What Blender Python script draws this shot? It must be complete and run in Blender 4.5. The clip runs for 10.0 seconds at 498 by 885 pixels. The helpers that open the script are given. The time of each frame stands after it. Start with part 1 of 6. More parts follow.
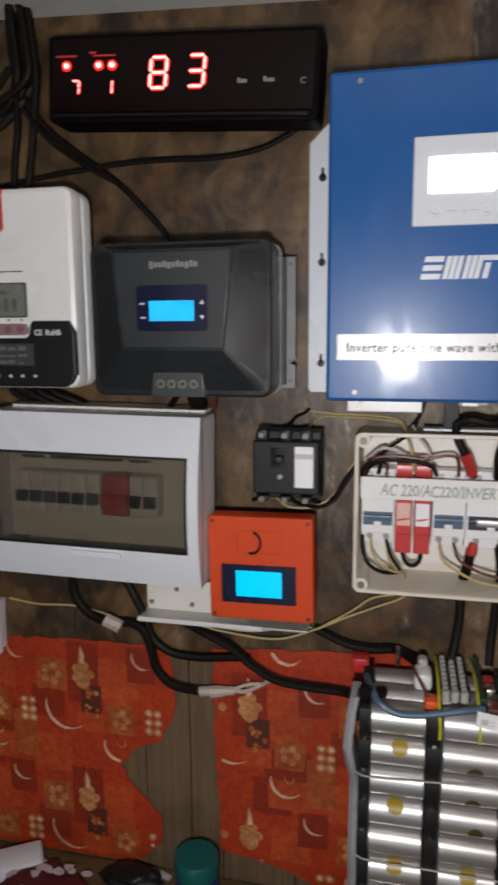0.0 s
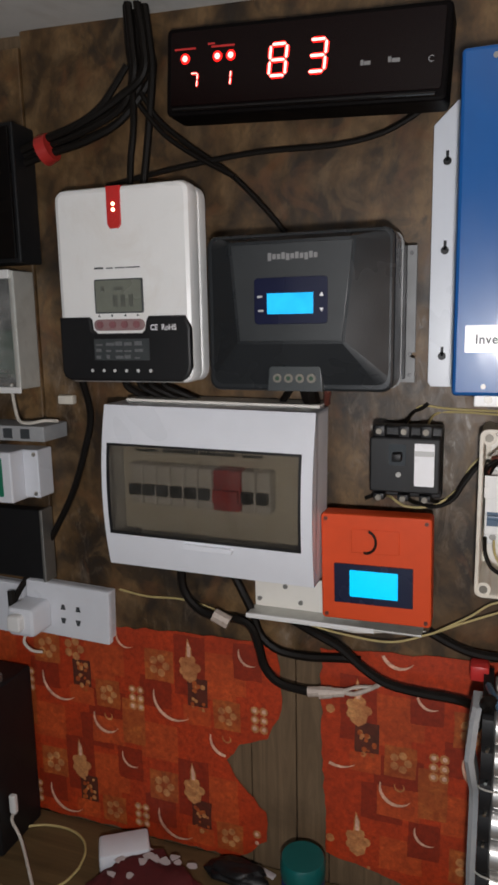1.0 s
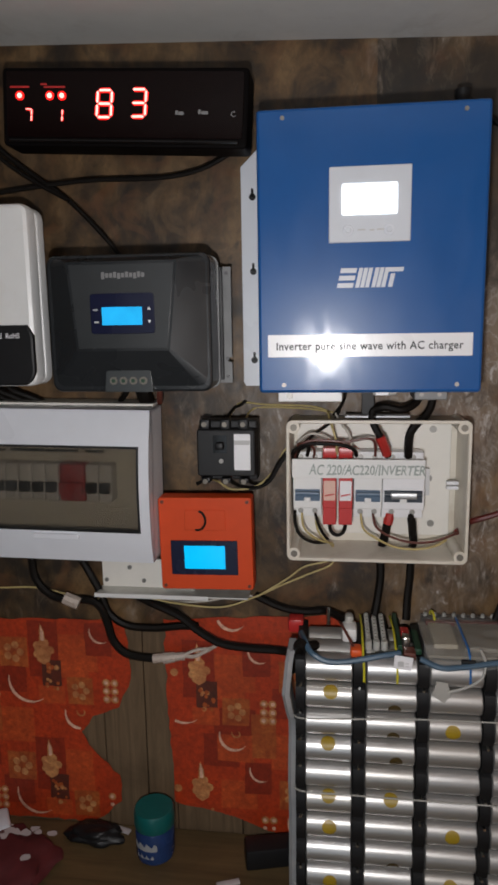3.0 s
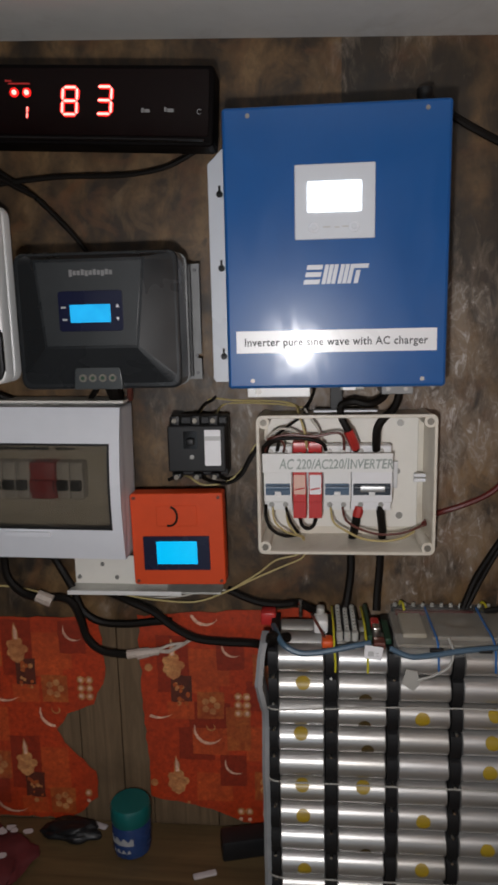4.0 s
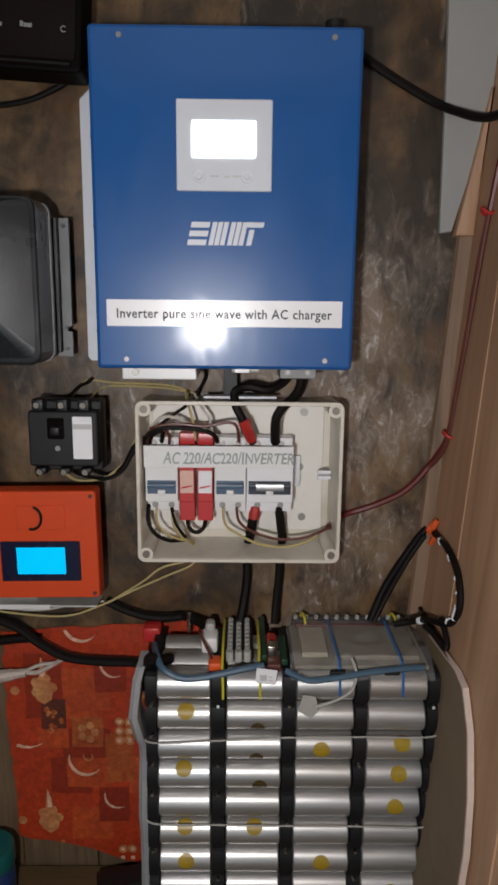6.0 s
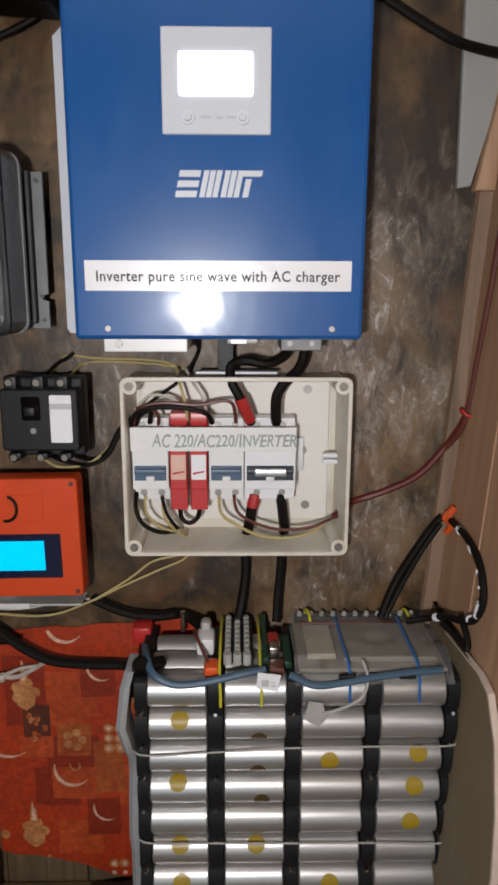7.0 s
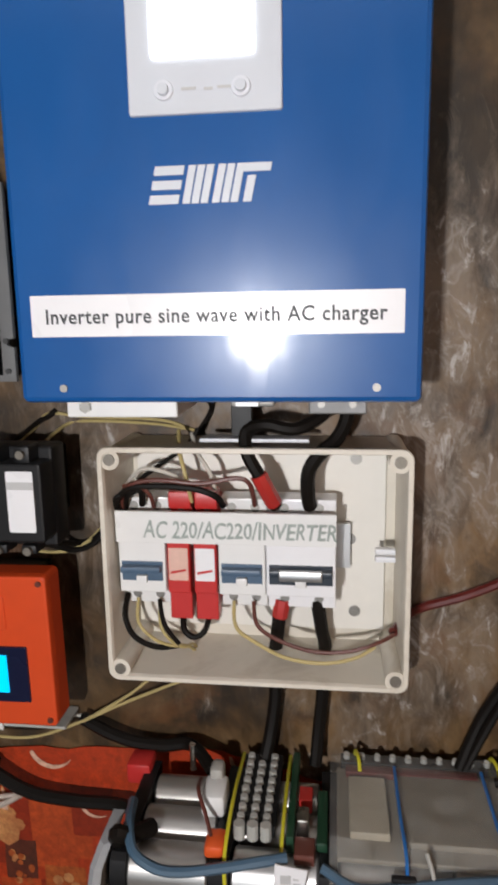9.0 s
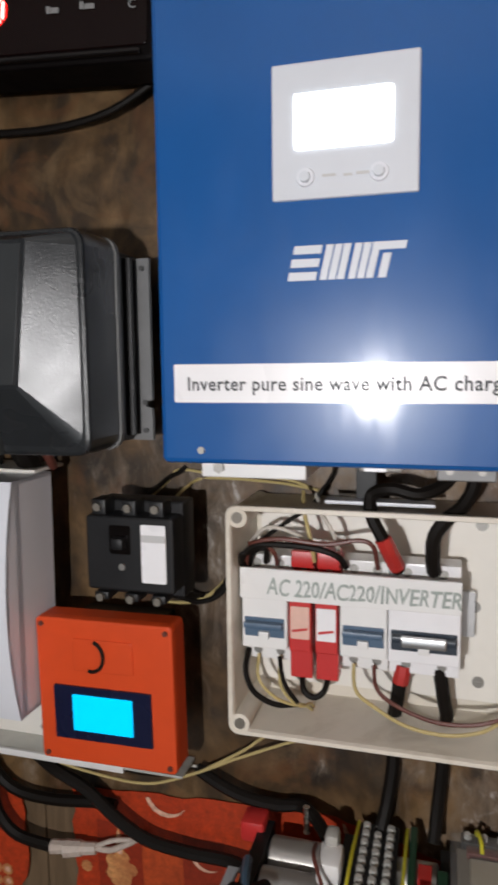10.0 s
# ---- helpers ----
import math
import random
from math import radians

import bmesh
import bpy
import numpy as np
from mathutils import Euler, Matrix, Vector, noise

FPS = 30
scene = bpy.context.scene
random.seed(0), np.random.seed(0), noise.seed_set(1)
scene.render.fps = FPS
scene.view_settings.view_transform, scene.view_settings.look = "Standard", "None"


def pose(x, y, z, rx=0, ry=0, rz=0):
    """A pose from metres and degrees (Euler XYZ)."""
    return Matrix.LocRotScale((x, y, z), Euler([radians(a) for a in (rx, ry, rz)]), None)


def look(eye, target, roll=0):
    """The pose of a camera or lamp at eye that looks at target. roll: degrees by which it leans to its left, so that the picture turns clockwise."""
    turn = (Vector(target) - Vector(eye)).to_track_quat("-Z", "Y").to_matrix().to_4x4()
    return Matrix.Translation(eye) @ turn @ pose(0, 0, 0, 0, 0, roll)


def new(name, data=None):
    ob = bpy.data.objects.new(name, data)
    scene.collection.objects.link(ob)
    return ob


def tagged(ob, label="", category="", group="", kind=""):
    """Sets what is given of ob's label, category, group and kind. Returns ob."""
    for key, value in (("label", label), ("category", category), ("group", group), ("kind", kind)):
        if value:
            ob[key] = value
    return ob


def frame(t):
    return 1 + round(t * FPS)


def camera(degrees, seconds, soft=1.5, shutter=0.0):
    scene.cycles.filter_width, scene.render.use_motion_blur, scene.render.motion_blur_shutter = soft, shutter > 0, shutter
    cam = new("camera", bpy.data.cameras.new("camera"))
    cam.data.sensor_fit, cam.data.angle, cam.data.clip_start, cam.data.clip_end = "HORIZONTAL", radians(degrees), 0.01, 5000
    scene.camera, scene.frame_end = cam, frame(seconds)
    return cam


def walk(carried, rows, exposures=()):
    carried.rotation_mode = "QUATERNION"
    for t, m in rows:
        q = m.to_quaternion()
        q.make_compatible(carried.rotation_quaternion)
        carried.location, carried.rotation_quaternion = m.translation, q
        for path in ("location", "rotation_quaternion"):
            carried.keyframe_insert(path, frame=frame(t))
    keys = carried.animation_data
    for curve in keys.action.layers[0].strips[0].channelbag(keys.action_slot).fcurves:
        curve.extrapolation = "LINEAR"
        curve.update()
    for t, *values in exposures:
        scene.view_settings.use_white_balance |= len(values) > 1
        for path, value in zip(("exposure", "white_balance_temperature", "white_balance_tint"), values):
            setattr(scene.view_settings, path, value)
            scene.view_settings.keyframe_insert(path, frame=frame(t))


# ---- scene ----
cam = camera(39.7, 10.0, soft=3.0, shutter=0.4)
PATH = [
    (0, (0.04, 0.29, 1.478), (-0.388, 2.215, 1.143), -0.4),
    (0.5, (0.015, 0.289, 1.475), (-0.589, 2.165, 1.138), -1.1),
    (1, (0.005, 0.297, 1.476), (-0.659, 2.152, 1.131), -1.1),
    (1.5, (0.014, 0.293, 1.477), (-0.537, 2.185, 1.137), -0.7),
    (2, (0.036, 0.278, 1.478), (-0.365, 2.21, 1.149), -0.6),
    (2.5, (0.048, 0.24, 1.481), (-0.258, 2.188, 1.15), -0.9),
    (2.7, (0.051, 0.217, 1.486), (-0.228, 2.168, 1.146), -0.9),
    (3.8, (0.057, 0.17, 1.481), (-0.138, 2.129, 1.125), -1.3),
    (4, (0.061, 0.184, 1.486), (-0.119, 2.143, 1.125), -1.3),
    (4.5, (0.082, 0.228, 1.482), (-0.069, 2.195, 1.157), -0.5),
    (5, (0.097, 0.266, 1.482), (0.019, 2.234, 1.135), 0.2),
    (5.5, (0.108, 0.285, 1.472), (0.087, 2.252, 1.109), 0.5),
    (6, (0.106, 0.304, 1.467), (0.125, 2.264, 1.07), 0.6),
    (6.2, (0.104, 0.316, 1.466), (0.129, 2.272, 1.047), 0.4),
    (7.3, (0.105, 0.409, 1.442), (0.137, 2.359, 0.998), 0.2),
    (7.5, (0.11, 0.436, 1.447), (0.137, 2.383, 0.992), 0.3),
    (8, (0.127, 0.483, 1.451), (0.117, 2.434, 1.01), 0.3),
    (8.5, (0.151, 0.532, 1.453), (0.029, 2.481, 1.024), -0.4),
    (9, (0.16, 0.559, 1.459), (-0.088, 2.507, 1.08), -1.0),
    (9.5, (0.162, 0.551, 1.46), (-0.235, 2.495, 1.2), -0.8),
    (10, (0.147, 0.543, 1.471), (-0.397, 2.453, 1.235), -0.7),
]
walk(cam, [(t, look(eye, target, roll)) for t, eye, target, roll in PATH],
     exposures=((0, 0.0), (1, 0.05), (2.5, -0.2), (4, -0.4), (6, -0.25), (7.5, 0.2), (9, 0.35), (10, 0.2)))

# ---- light ----
world = bpy.data.worlds.new("world")
scene.world = world
world.use_nodes = True
world.node_tree.nodes["Background"].inputs["Color"].default_value = (0.6, 0.7, 1.0, 1)
world.node_tree.nodes["Background"].inputs["Strength"].default_value = 0.02


# the torch beside the path, the one bright light in the room; its reflection glides over the blue case
lamp_data = bpy.data.lights.new("torch_lamp", "SPOT")
lamp_data.spot_size, lamp_data.spot_blend, lamp_data.shadow_soft_size = radians(150), 0.55, 0.016
lamp_data.energy, lamp_data.color = 16.6, (1.0, 0.98, 0.985)
torch_lamp = new("torch_lamp", lamp_data)
torch_lamp.matrix_world = look((0.03, 0.2, 1.415), (0.05, 1.09, 1.32))

# added soft fill light, no such source known, set in an invented opening
fill_data = bpy.data.lights.new("fill_light", "AREA")
fill_data.shape, fill_data.size, fill_data.size_y = "RECTANGLE", 0.9, 1.7
fill_data.energy, fill_data.color = 6, (0.82, 0.92, 1.0)
soft_fill = new("fill_light", fill_data)
soft_fill.matrix_world = look((-0.22, -2.28, 0.85), (-0.1, 1.09, 1.2))

# ---- materials ----


def nodes_of(name):
    m = bpy.data.materials.new(name)
    m.use_nodes = True
    nt = m.node_tree
    return m, nt, nt.nodes["Principled BSDF"]


def link(nt, a, b):
    nt.links.new(a, b)


def coords(nt, scale=(1, 1, 1), spin=(0, 0, 0)):
    tc = nt.nodes.new("ShaderNodeTexCoord")
    mp = nt.nodes.new("ShaderNodeMapping")
    mp.inputs["Scale"].default_value = scale
    mp.inputs["Rotation"].default_value = spin
    link(nt, tc.outputs["Object"], mp.inputs["Vector"])
    return mp.outputs["Vector"]


def noise_tex(nt, vec, scale, detail=4, rough=0.6, warp=0.0):
    n = nt.nodes.new("ShaderNodeTexNoise")
    n.inputs["Scale"].default_value, n.inputs["Detail"].default_value = scale, detail
    n.inputs["Roughness"].default_value, n.inputs["Distortion"].default_value = rough, warp
    link(nt, vec, n.inputs["Vector"])
    return n.outputs["Fac"]


def ramp(nt, fac, stops):
    r = nt.nodes.new("ShaderNodeValToRGB")
    while len(r.color_ramp.elements) < len(stops):
        r.color_ramp.elements.new(0.5)
    for e, (p, c) in zip(r.color_ramp.elements, stops):
        e.position, e.color = p, (*c, 1) if len(c) == 3 else c
    link(nt, fac, r.inputs["Fac"])
    return r.outputs["Color"]


def mix(nt, fac, a, b, kind="MIX"):
    m = nt.nodes.new("ShaderNodeMix")
    m.data_type, m.blend_type = "RGBA", kind
    for sock, v in ((m.inputs["Factor"], fac), (m.inputs["A"], a), (m.inputs["B"], b)):
        if isinstance(v, (int, float)):
            sock.default_value = v
        elif isinstance(v, tuple):
            sock.default_value = (*v, 1)
        else:
            link(nt, v, sock)
    return m.outputs["Result"]


def bump(nt, bsdf, height, strength, dist=0.001):
    b = nt.nodes.new("ShaderNodeBump")
    b.inputs["Strength"].default_value, b.inputs["Distance"].default_value = strength, dist
    link(nt, height, b.inputs["Height"])
    link(nt, b.outputs["Normal"], bsdf.inputs["Normal"])


def scaled(c, k):
    return tuple(min(1, v * k) for v in c)


def plain(name, col, rough=0.5, metal=0.0, var=0.15, grain=60, relief=0.08, coat=0.0, spec=0.5, dirt=None):
    """A solid with a fine grain, uneven gloss and, where given, smudges of dirt."""
    m, nt, b = nodes_of(name)
    v = coords(nt)
    n1 = noise_tex(nt, v, grain, 5)
    n2 = noise_tex(nt, v, grain * 0.13, 3, 0.65, 0.4)
    c = ramp(nt, n1, [(0.3, scaled(col, 1 - var)), (0.7, scaled(col, 1 + var))])
    c = mix(nt, n2, c, scaled(col, 1 - var * 0.8), "MIX")
    if dirt:
        mask = ramp(nt, noise_tex(nt, v, grain * 0.3, 6, 0.7, 0.8), [(0.52, (0, 0, 0)), (0.75, (0.6, 0.6, 0.6))])
        c = mix(nt, mask, c, dirt)
    link(nt, c, b.inputs["Base Color"])
    r = ramp(nt, n2, [(0.3, (max(0.03, rough - 0.07),) * 3), (0.7, (min(1, rough + 0.1),) * 3)])
    link(nt, r, b.inputs["Roughness"])
    b.inputs["Metallic"].default_value = metal
    b.inputs["Coat Weight"].default_value = coat
    b.inputs["Coat Roughness"].default_value = 0.08
    b.inputs["Specular IOR Level"].default_value = spec
    if relief:
        bump(nt, b, noise_tex(nt, v, grain * 6, 3), relief, 0.0006)
    return m


def glow(name, col, strength, var=0.0):
    m, nt, b = nodes_of(name)
    b.inputs["Base Color"].default_value = (*scaled(col, 0.3), 1)
    b.inputs["Emission Color"].default_value = (*col, 1)
    b.inputs["Emission Strength"].default_value = strength
    b.inputs["Roughness"].default_value = 0.15
    if var:
        n = noise_tex(nt, coords(nt), 40, 2)
        link(nt, ramp(nt, n, [(0.3, scaled(col, 1 - var)), (0.7, col)]), b.inputs["Emission Color"])
    return m


def clear(name, tint, gloss_rough=0.05, haze=0.0):
    """A thin clear sheet: tinted see-through, with a gloss that grows at a slant, and some milky haze."""
    m = bpy.data.materials.new(name)
    m.use_nodes = True
    nt = m.node_tree
    nt.nodes.remove(nt.nodes["Principled BSDF"])
    out = nt.nodes["Material Output"]
    t, g, f = (nt.nodes.new("ShaderNodeBsdf" + k) for k in ("Transparent", "Glossy", "Diffuse"))
    t.inputs["Color"].default_value = (*tint, 1)
    g.inputs["Roughness"].default_value = gloss_rough
    f.inputs["Color"].default_value = (0.55, 0.55, 0.53, 1)
    fr = nt.nodes.new("ShaderNodeFresnel")
    fr.inputs["IOR"].default_value = 1.45
    h, x = nt.nodes.new("ShaderNodeMixShader"), nt.nodes.new("ShaderNodeMixShader")
    n = noise_tex(nt, coords(nt), 45, 4)
    link(nt, ramp(nt, n, [(0.3, (haze * 0.4,) * 3), (0.7, (haze * 1.5,) * 3)]), h.inputs["Fac"])
    link(nt, t.outputs[0], h.inputs[1])
    link(nt, f.outputs[0], h.inputs[2])
    link(nt, fr.outputs[0], x.inputs["Fac"])
    link(nt, h.outputs[0], x.inputs[1])
    link(nt, g.outputs[0], x.inputs[2])
    link(nt, x.outputs[0], out.inputs["Surface"])
    return m


def wood(name, dark, light, along="z", scale=1.0, rough=0.6, stain=0.4):
    """Planed timber with long grain along one axis, darker stains and fine relief."""
    m, nt, b = nodes_of(name)
    k = {"x": (2, 30, 30), "y": (30, 2, 30), "z": (30, 30, 2)}[along]
    v = coords(nt, tuple(a * scale for a in k))
    g = noise_tex(nt, v, 1.6, 7, 0.62, 1.2)
    c = ramp(nt, g, [(0.28, dark), (0.5, tuple((p + q) / 2 for p, q in zip(dark, light))), (0.72, light)])
    v2 = coords(nt, (1, 1, 1))
    s = noise_tex(nt, v2, 7 * scale, 5, 0.6, 0.5)
    c = mix(nt, ramp(nt, s, [(0.5, (0, 0, 0)), (0.72, (stain,) * 3)]), c, scaled(dark, 0.6))
    link(nt, c, b.inputs["Base Color"])
    b.inputs["Roughness"].default_value = rough
    bump(nt, b, g, 0.35, 0.0015)
    return m


def board_material():
    """Old brown hardboard: mottled, smeared, with scraps of pale paper and paste that thicken to the east."""
    m, nt, b = nodes_of("old_brown_board")
    v = coords(nt)
    big = noise_tex(nt, coords(nt, (1, 1, 0.8)), 13, 4, 0.55, 0.4)
    mid = noise_tex(nt, coords(nt, (1, 1, 0.75)), 22, 5, 0.58, 0.7)
    fine = noise_tex(nt, coords(nt, (1.2, 1, 0.8)), 70, 6, 0.7, 0.5)
    c = ramp(nt, big, [(0.38, (0.026, 0.015, 0.007)), (0.47, (0.070, 0.038, 0.014)), (0.54, (0.118, 0.066, 0.026)), (0.62, (0.18, 0.105, 0.044))])
    c = mix(nt, ramp(nt, mid, [(0.34, (0.75,) * 3), (0.49, (0.0,) * 3)]), c, (0.014, 0.010, 0.007))
    c = mix(nt, ramp(nt, mid, [(0.54, (0.0,) * 3), (0.68, (0.55,) * 3)]), c, (0.18, 0.112, 0.052))
    c = mix(nt, ramp(nt, fine, [(0.38, (0.35,) * 3), (0.56, (0.0,) * 3)]), c, (0.02, 0.014, 0.009))
    rust = noise_tex(nt, v, 16, 5, 0.6, 0.7)
    c = mix(nt, ramp(nt, rust, [(0.54, (0,) * 3), (0.66, (0.6,) * 3)]), c, (0.13, 0.055, 0.02))
    # random dark smudges, and the torch beam's falloff painted into the upper east corner
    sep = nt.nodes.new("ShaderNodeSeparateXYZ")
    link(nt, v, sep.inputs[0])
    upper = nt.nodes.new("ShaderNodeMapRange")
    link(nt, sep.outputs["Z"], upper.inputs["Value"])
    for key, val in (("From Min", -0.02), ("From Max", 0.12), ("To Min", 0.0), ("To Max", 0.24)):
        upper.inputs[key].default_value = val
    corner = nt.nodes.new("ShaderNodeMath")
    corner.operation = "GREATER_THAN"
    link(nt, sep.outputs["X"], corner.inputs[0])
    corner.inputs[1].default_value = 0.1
    shade_add = nt.nodes.new("ShaderNodeMath")
    shade_add.operation = "MULTIPLY_ADD"
    link(nt, upper.outputs["Result"], shade_add.inputs[0])
    link(nt, corner.outputs[0], shade_add.inputs[1])
    link(nt, noise_tex(nt, v, 5, 5, 0.55, 0.3), shade_add.inputs[2])
    smudge_shade = shade_add.outputs[0]
    c = mix(nt, ramp(nt, smudge_shade, [(0.56, (0,) * 3), (0.70, (0.8,) * 3)]), c, (0.016, 0.013, 0.009))
    # pale scraps, torn along a slant
    torn = noise_tex(nt, coords(nt, (1.0, 1, 0.42), (0, radians(24), 0)), 58, 8, 0.72, 0.7)
    patch = noise_tex(nt, v, 7, 3, 0.5, 0.3)
    east = nt.nodes.new("ShaderNodeMapRange")
    east.interpolation_type = "SMOOTHSTEP"
    link(nt, sep.outputs["X"], east.inputs["Value"])
    for key, val in (("From Min", -0.05), ("From Max", 0.22), ("To Min", -0.13), ("To Max", 0.035)):
        east.inputs[key].default_value = val
    low = nt.nodes.new("ShaderNodeMapRange")
    low.interpolation_type = "SMOOTHSTEP"
    link(nt, sep.outputs["Z"], low.inputs["Value"])
    for key, val in (("From Min", 0.10), ("From Max", -0.04), ("To Min", -0.11), ("To Max", 0.05)):
        low.inputs[key].default_value = val
    both = nt.nodes.new("ShaderNodeMath")
    both.operation = "ADD"
    link(nt, low.outputs["Result"], both.inputs[0])
    link(nt, east.outputs["Result"], both.inputs[1])
    add = nt.nodes.new("ShaderNodeMath")
    add.operation = "ADD"
    link(nt, torn, add.inputs[0])
    link(nt, both.outputs[0], add.inputs[1])
    add2 = nt.nodes.new("ShaderNodeMath")
    add2.operation = "MULTIPLY_ADD"
    link(nt, patch, add2.inputs[0])
    add2.inputs[1].default_value = 0.9
    link(nt, add.outputs[0], add2.inputs[2])
    half = nt.nodes.new("ShaderNodeMath")
    half.operation = "MULTIPLY"
    link(nt, add2.outputs[0], half.inputs[0])
    half.inputs[1].default_value = 0.5
    haze = ramp(nt, half.outputs[0], [(0.46, (0,) * 3), (0.59, (0.62,) * 3)])
    c = mix(nt, haze, c, (0.235, 0.178, 0.128))
    scraps = ramp(nt, half.outputs[0], [(0.515, (0,) * 3), (0.575, (1,) * 3)])
    # torn fibres: thin curling lines and small chips
    strand = noise_tex(nt, coords(nt, (1.0, 1, 0.7), (0, radians(38), 0)), 30, 3, 0.55, 1.8)
    lines = ramp(nt, strand, [(0.45, (0,) * 3), (0.495, (0.28,) * 3), (0.505, (0.28,) * 3), (0.55, (0,) * 3)])
    c = mix(nt, mix(nt, 1.0, lines, scraps, "MULTIPLY"), c, (0.42, 0.385, 0.35))
    chips = noise_tex(nt, coords(nt, (1.0, 1, 0.6), (0, radians(30), 0)), 48, 6, 0.66, 1.4)
    sharp = mix(nt, 1.0, ramp(nt, chips, [(0.56, (0,) * 3), (0.64, (0.85,) * 3)]), scraps, "MULTIPLY")
    c = mix(nt, sharp, c, (0.46, 0.425, 0.39))
    link(nt, c, b.inputs["Base Color"])
    link(nt, ramp(nt, fine, [(0.3, (0.34,) * 3), (0.7, (0.6,) * 3)]), b.inputs["Roughness"])
    bump(nt, b, half.outputs[0], 0.35, 0.003)
    return m


def enamel():
    """Blue enamel under a clear coat, wiped with smears that blur its gloss."""
    m, nt, b = nodes_of("blue_enamel")
    v = coords(nt)
    tone = noise_tex(nt, v, 12, 4, 0.6, 0.5)
    link(nt, ramp(nt, tone, [(0.3, (0.0075, 0.078, 0.27)), (0.7, (0.009, 0.088, 0.30))]), b.inputs["Base Color"])
    smear = noise_tex(nt, coords(nt, (1.0, 1, 0.45), (0, radians(-32), 0)), 26, 6, 0.66, 1.1)
    link(nt, ramp(nt, smear, [(0.36, (0.30,) * 3), (0.66, (0.38,) * 3)]), b.inputs["Roughness"])
    link(nt, ramp(nt, smear, [(0.40, (0.06,) * 3), (0.62, (0.17,) * 3)]), b.inputs["Coat Roughness"])
    b.inputs["Coat Weight"].default_value = 0.45
    b.inputs["Specular IOR Level"].default_value = 0.28
    bump(nt, b, noise_tex(nt, v, 420, 2), 0.01, 0.0004)
    return m


M = {}
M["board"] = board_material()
M["bench"] = wood("bench_top", (0.07, 0.044, 0.018), (0.15, 0.098, 0.042), "x", 1.0, 0.55)
M["side_wood"] = wood("side_planks", (0.33, 0.175, 0.095), (0.56, 0.345, 0.21), "z", 0.4, 0.55, 0.35)
M["batten"] = wood("corner_batten", (0.14, 0.085, 0.05), (0.31, 0.195, 0.125), "z", 0.6, 0.6, 0.4)
M["old_plank"] = wood("bare_planks", (0.085, 0.054, 0.027), (0.19, 0.124, 0.068), "z", 1.2, 0.7, 0.4)
M["plaster"] = plain("room_plaster", (0.42, 0.38, 0.33), 0.8, 0, 0.12, 20, 0.2)
M["ceiling"] = plain("ceiling_paint", (0.62, 0.62, 0.60), 0.6, 0, 0.08, 25, 0.15, dirt=(0.4, 0.37, 0.33))
M["concrete"] = plain("floor_screed", (0.22, 0.2, 0.18), 0.8, 0, 0.2, 20, 0.3)
M["white_board"] = plain("white_foam_board", (0.33, 0.33, 0.315), 0.6, 0, 0.06, 30, 0.1, dirt=(0.42, 0.36, 0.28))
M["black_gloss"] = plain("black_acrylic", (0.004, 0.003, 0.003), 0.1, 0, 0.1, 40, 0.0)
M["black"] = plain("black_plastic", (0.009, 0.009, 0.010), 0.45, 0, 0.2, 80, 0.15, spec=0.35)
M["clock_black"] = plain("clock_plastic", (0.003, 0.002, 0.002), 0.6, 0, 0.2, 80, 0.1, spec=0.07)
M["clock_front"] = plain("smoky_red_acrylic", (0.005, 0.0012, 0.0012), 0.14, 0, 0.1, 40, 0.0, spec=0.22)
M["cable"] = plain("black_cable", (0.007, 0.0052, 0.004), 0.55, 0, 0.25, 90, 0.1, spec=0.18)
M["charcoal_mid"] = plain("charcoal_panel", (0.026, 0.029, 0.031), 0.38, 0, 0.1, 90, 0.15)
M["charcoal"] = plain("charcoal_plastic", (0.017, 0.019, 0.021), 0.28, 0, 0.12, 90, 0.2)
M["charcoal_light"] = plain("grey_plastic", (0.042, 0.048, 0.050), 0.4, 0, 0.1, 90, 0.2)
M["white"] = plain("white_plastic", (0.76, 0.76, 0.75), 0.32, 0, 0.03, 40, 0.04, dirt=(0.66, 0.63, 0.59))
M["cool_white"] = plain("painted_white", (0.68, 0.70, 0.75), 0.3, 0, 0.04, 40, 0.05)
M["cream"] = plain("cream_plastic", (0.70, 0.65, 0.56), 0.4, 0, 0.06, 50, 0.08, dirt=(0.4, 0.33, 0.24))
M["ivory"] = plain("ivory_plate", (0.80, 0.77, 0.71), 0.4, 0, 0.05, 40, 0.06)
M["orange"] = plain("orange_print", (0.62, 0.064, 0.011), 0.5, 0, 0.08, 60, 0.12, spec=0.35)
M["blue"] = enamel()
M["aluminium"] = plain("aluminium", (0.62, 0.62, 0.62), 0.35, 0.9, 0.08, 60, 0.1)
M["dull_metal"] = plain("dull_steel", (0.32, 0.31, 0.29), 0.45, 0.8, 0.15, 60, 0.15)
M["galvanised"] = plain("galvanised_strip", (0.60, 0.60, 0.56), 0.42, 0.35, 0.12, 60, 0.15, dirt=(0.35, 0.33, 0.28))
M["screw"] = plain("bright_screw", (0.7, 0.68, 0.62), 0.25, 1.0, 0.1, 200, 0.0)
M["red"] = plain("red_plastic", (0.52, 0.03, 0.028), 0.35, 0, 0.08, 60, 0.05)
M["red_tape"] = plain("red_sleeve", (0.45, 0.03, 0.025), 0.3, 0, 0.15, 60, 0.1)
M["orange_tie"] = plain("orange_tie", (0.7, 0.1, 0.02), 0.4, 0, 0.1, 60, 0.05)
M["grey_print"] = plain("pale_print", (0.5, 0.5, 0.5), 0.5, 0, 0.05, 60, 0.0)
M["dark_print"] = plain("dark_print", (0.04, 0.045, 0.05), 0.5, 0, 0.05, 60, 0.0)
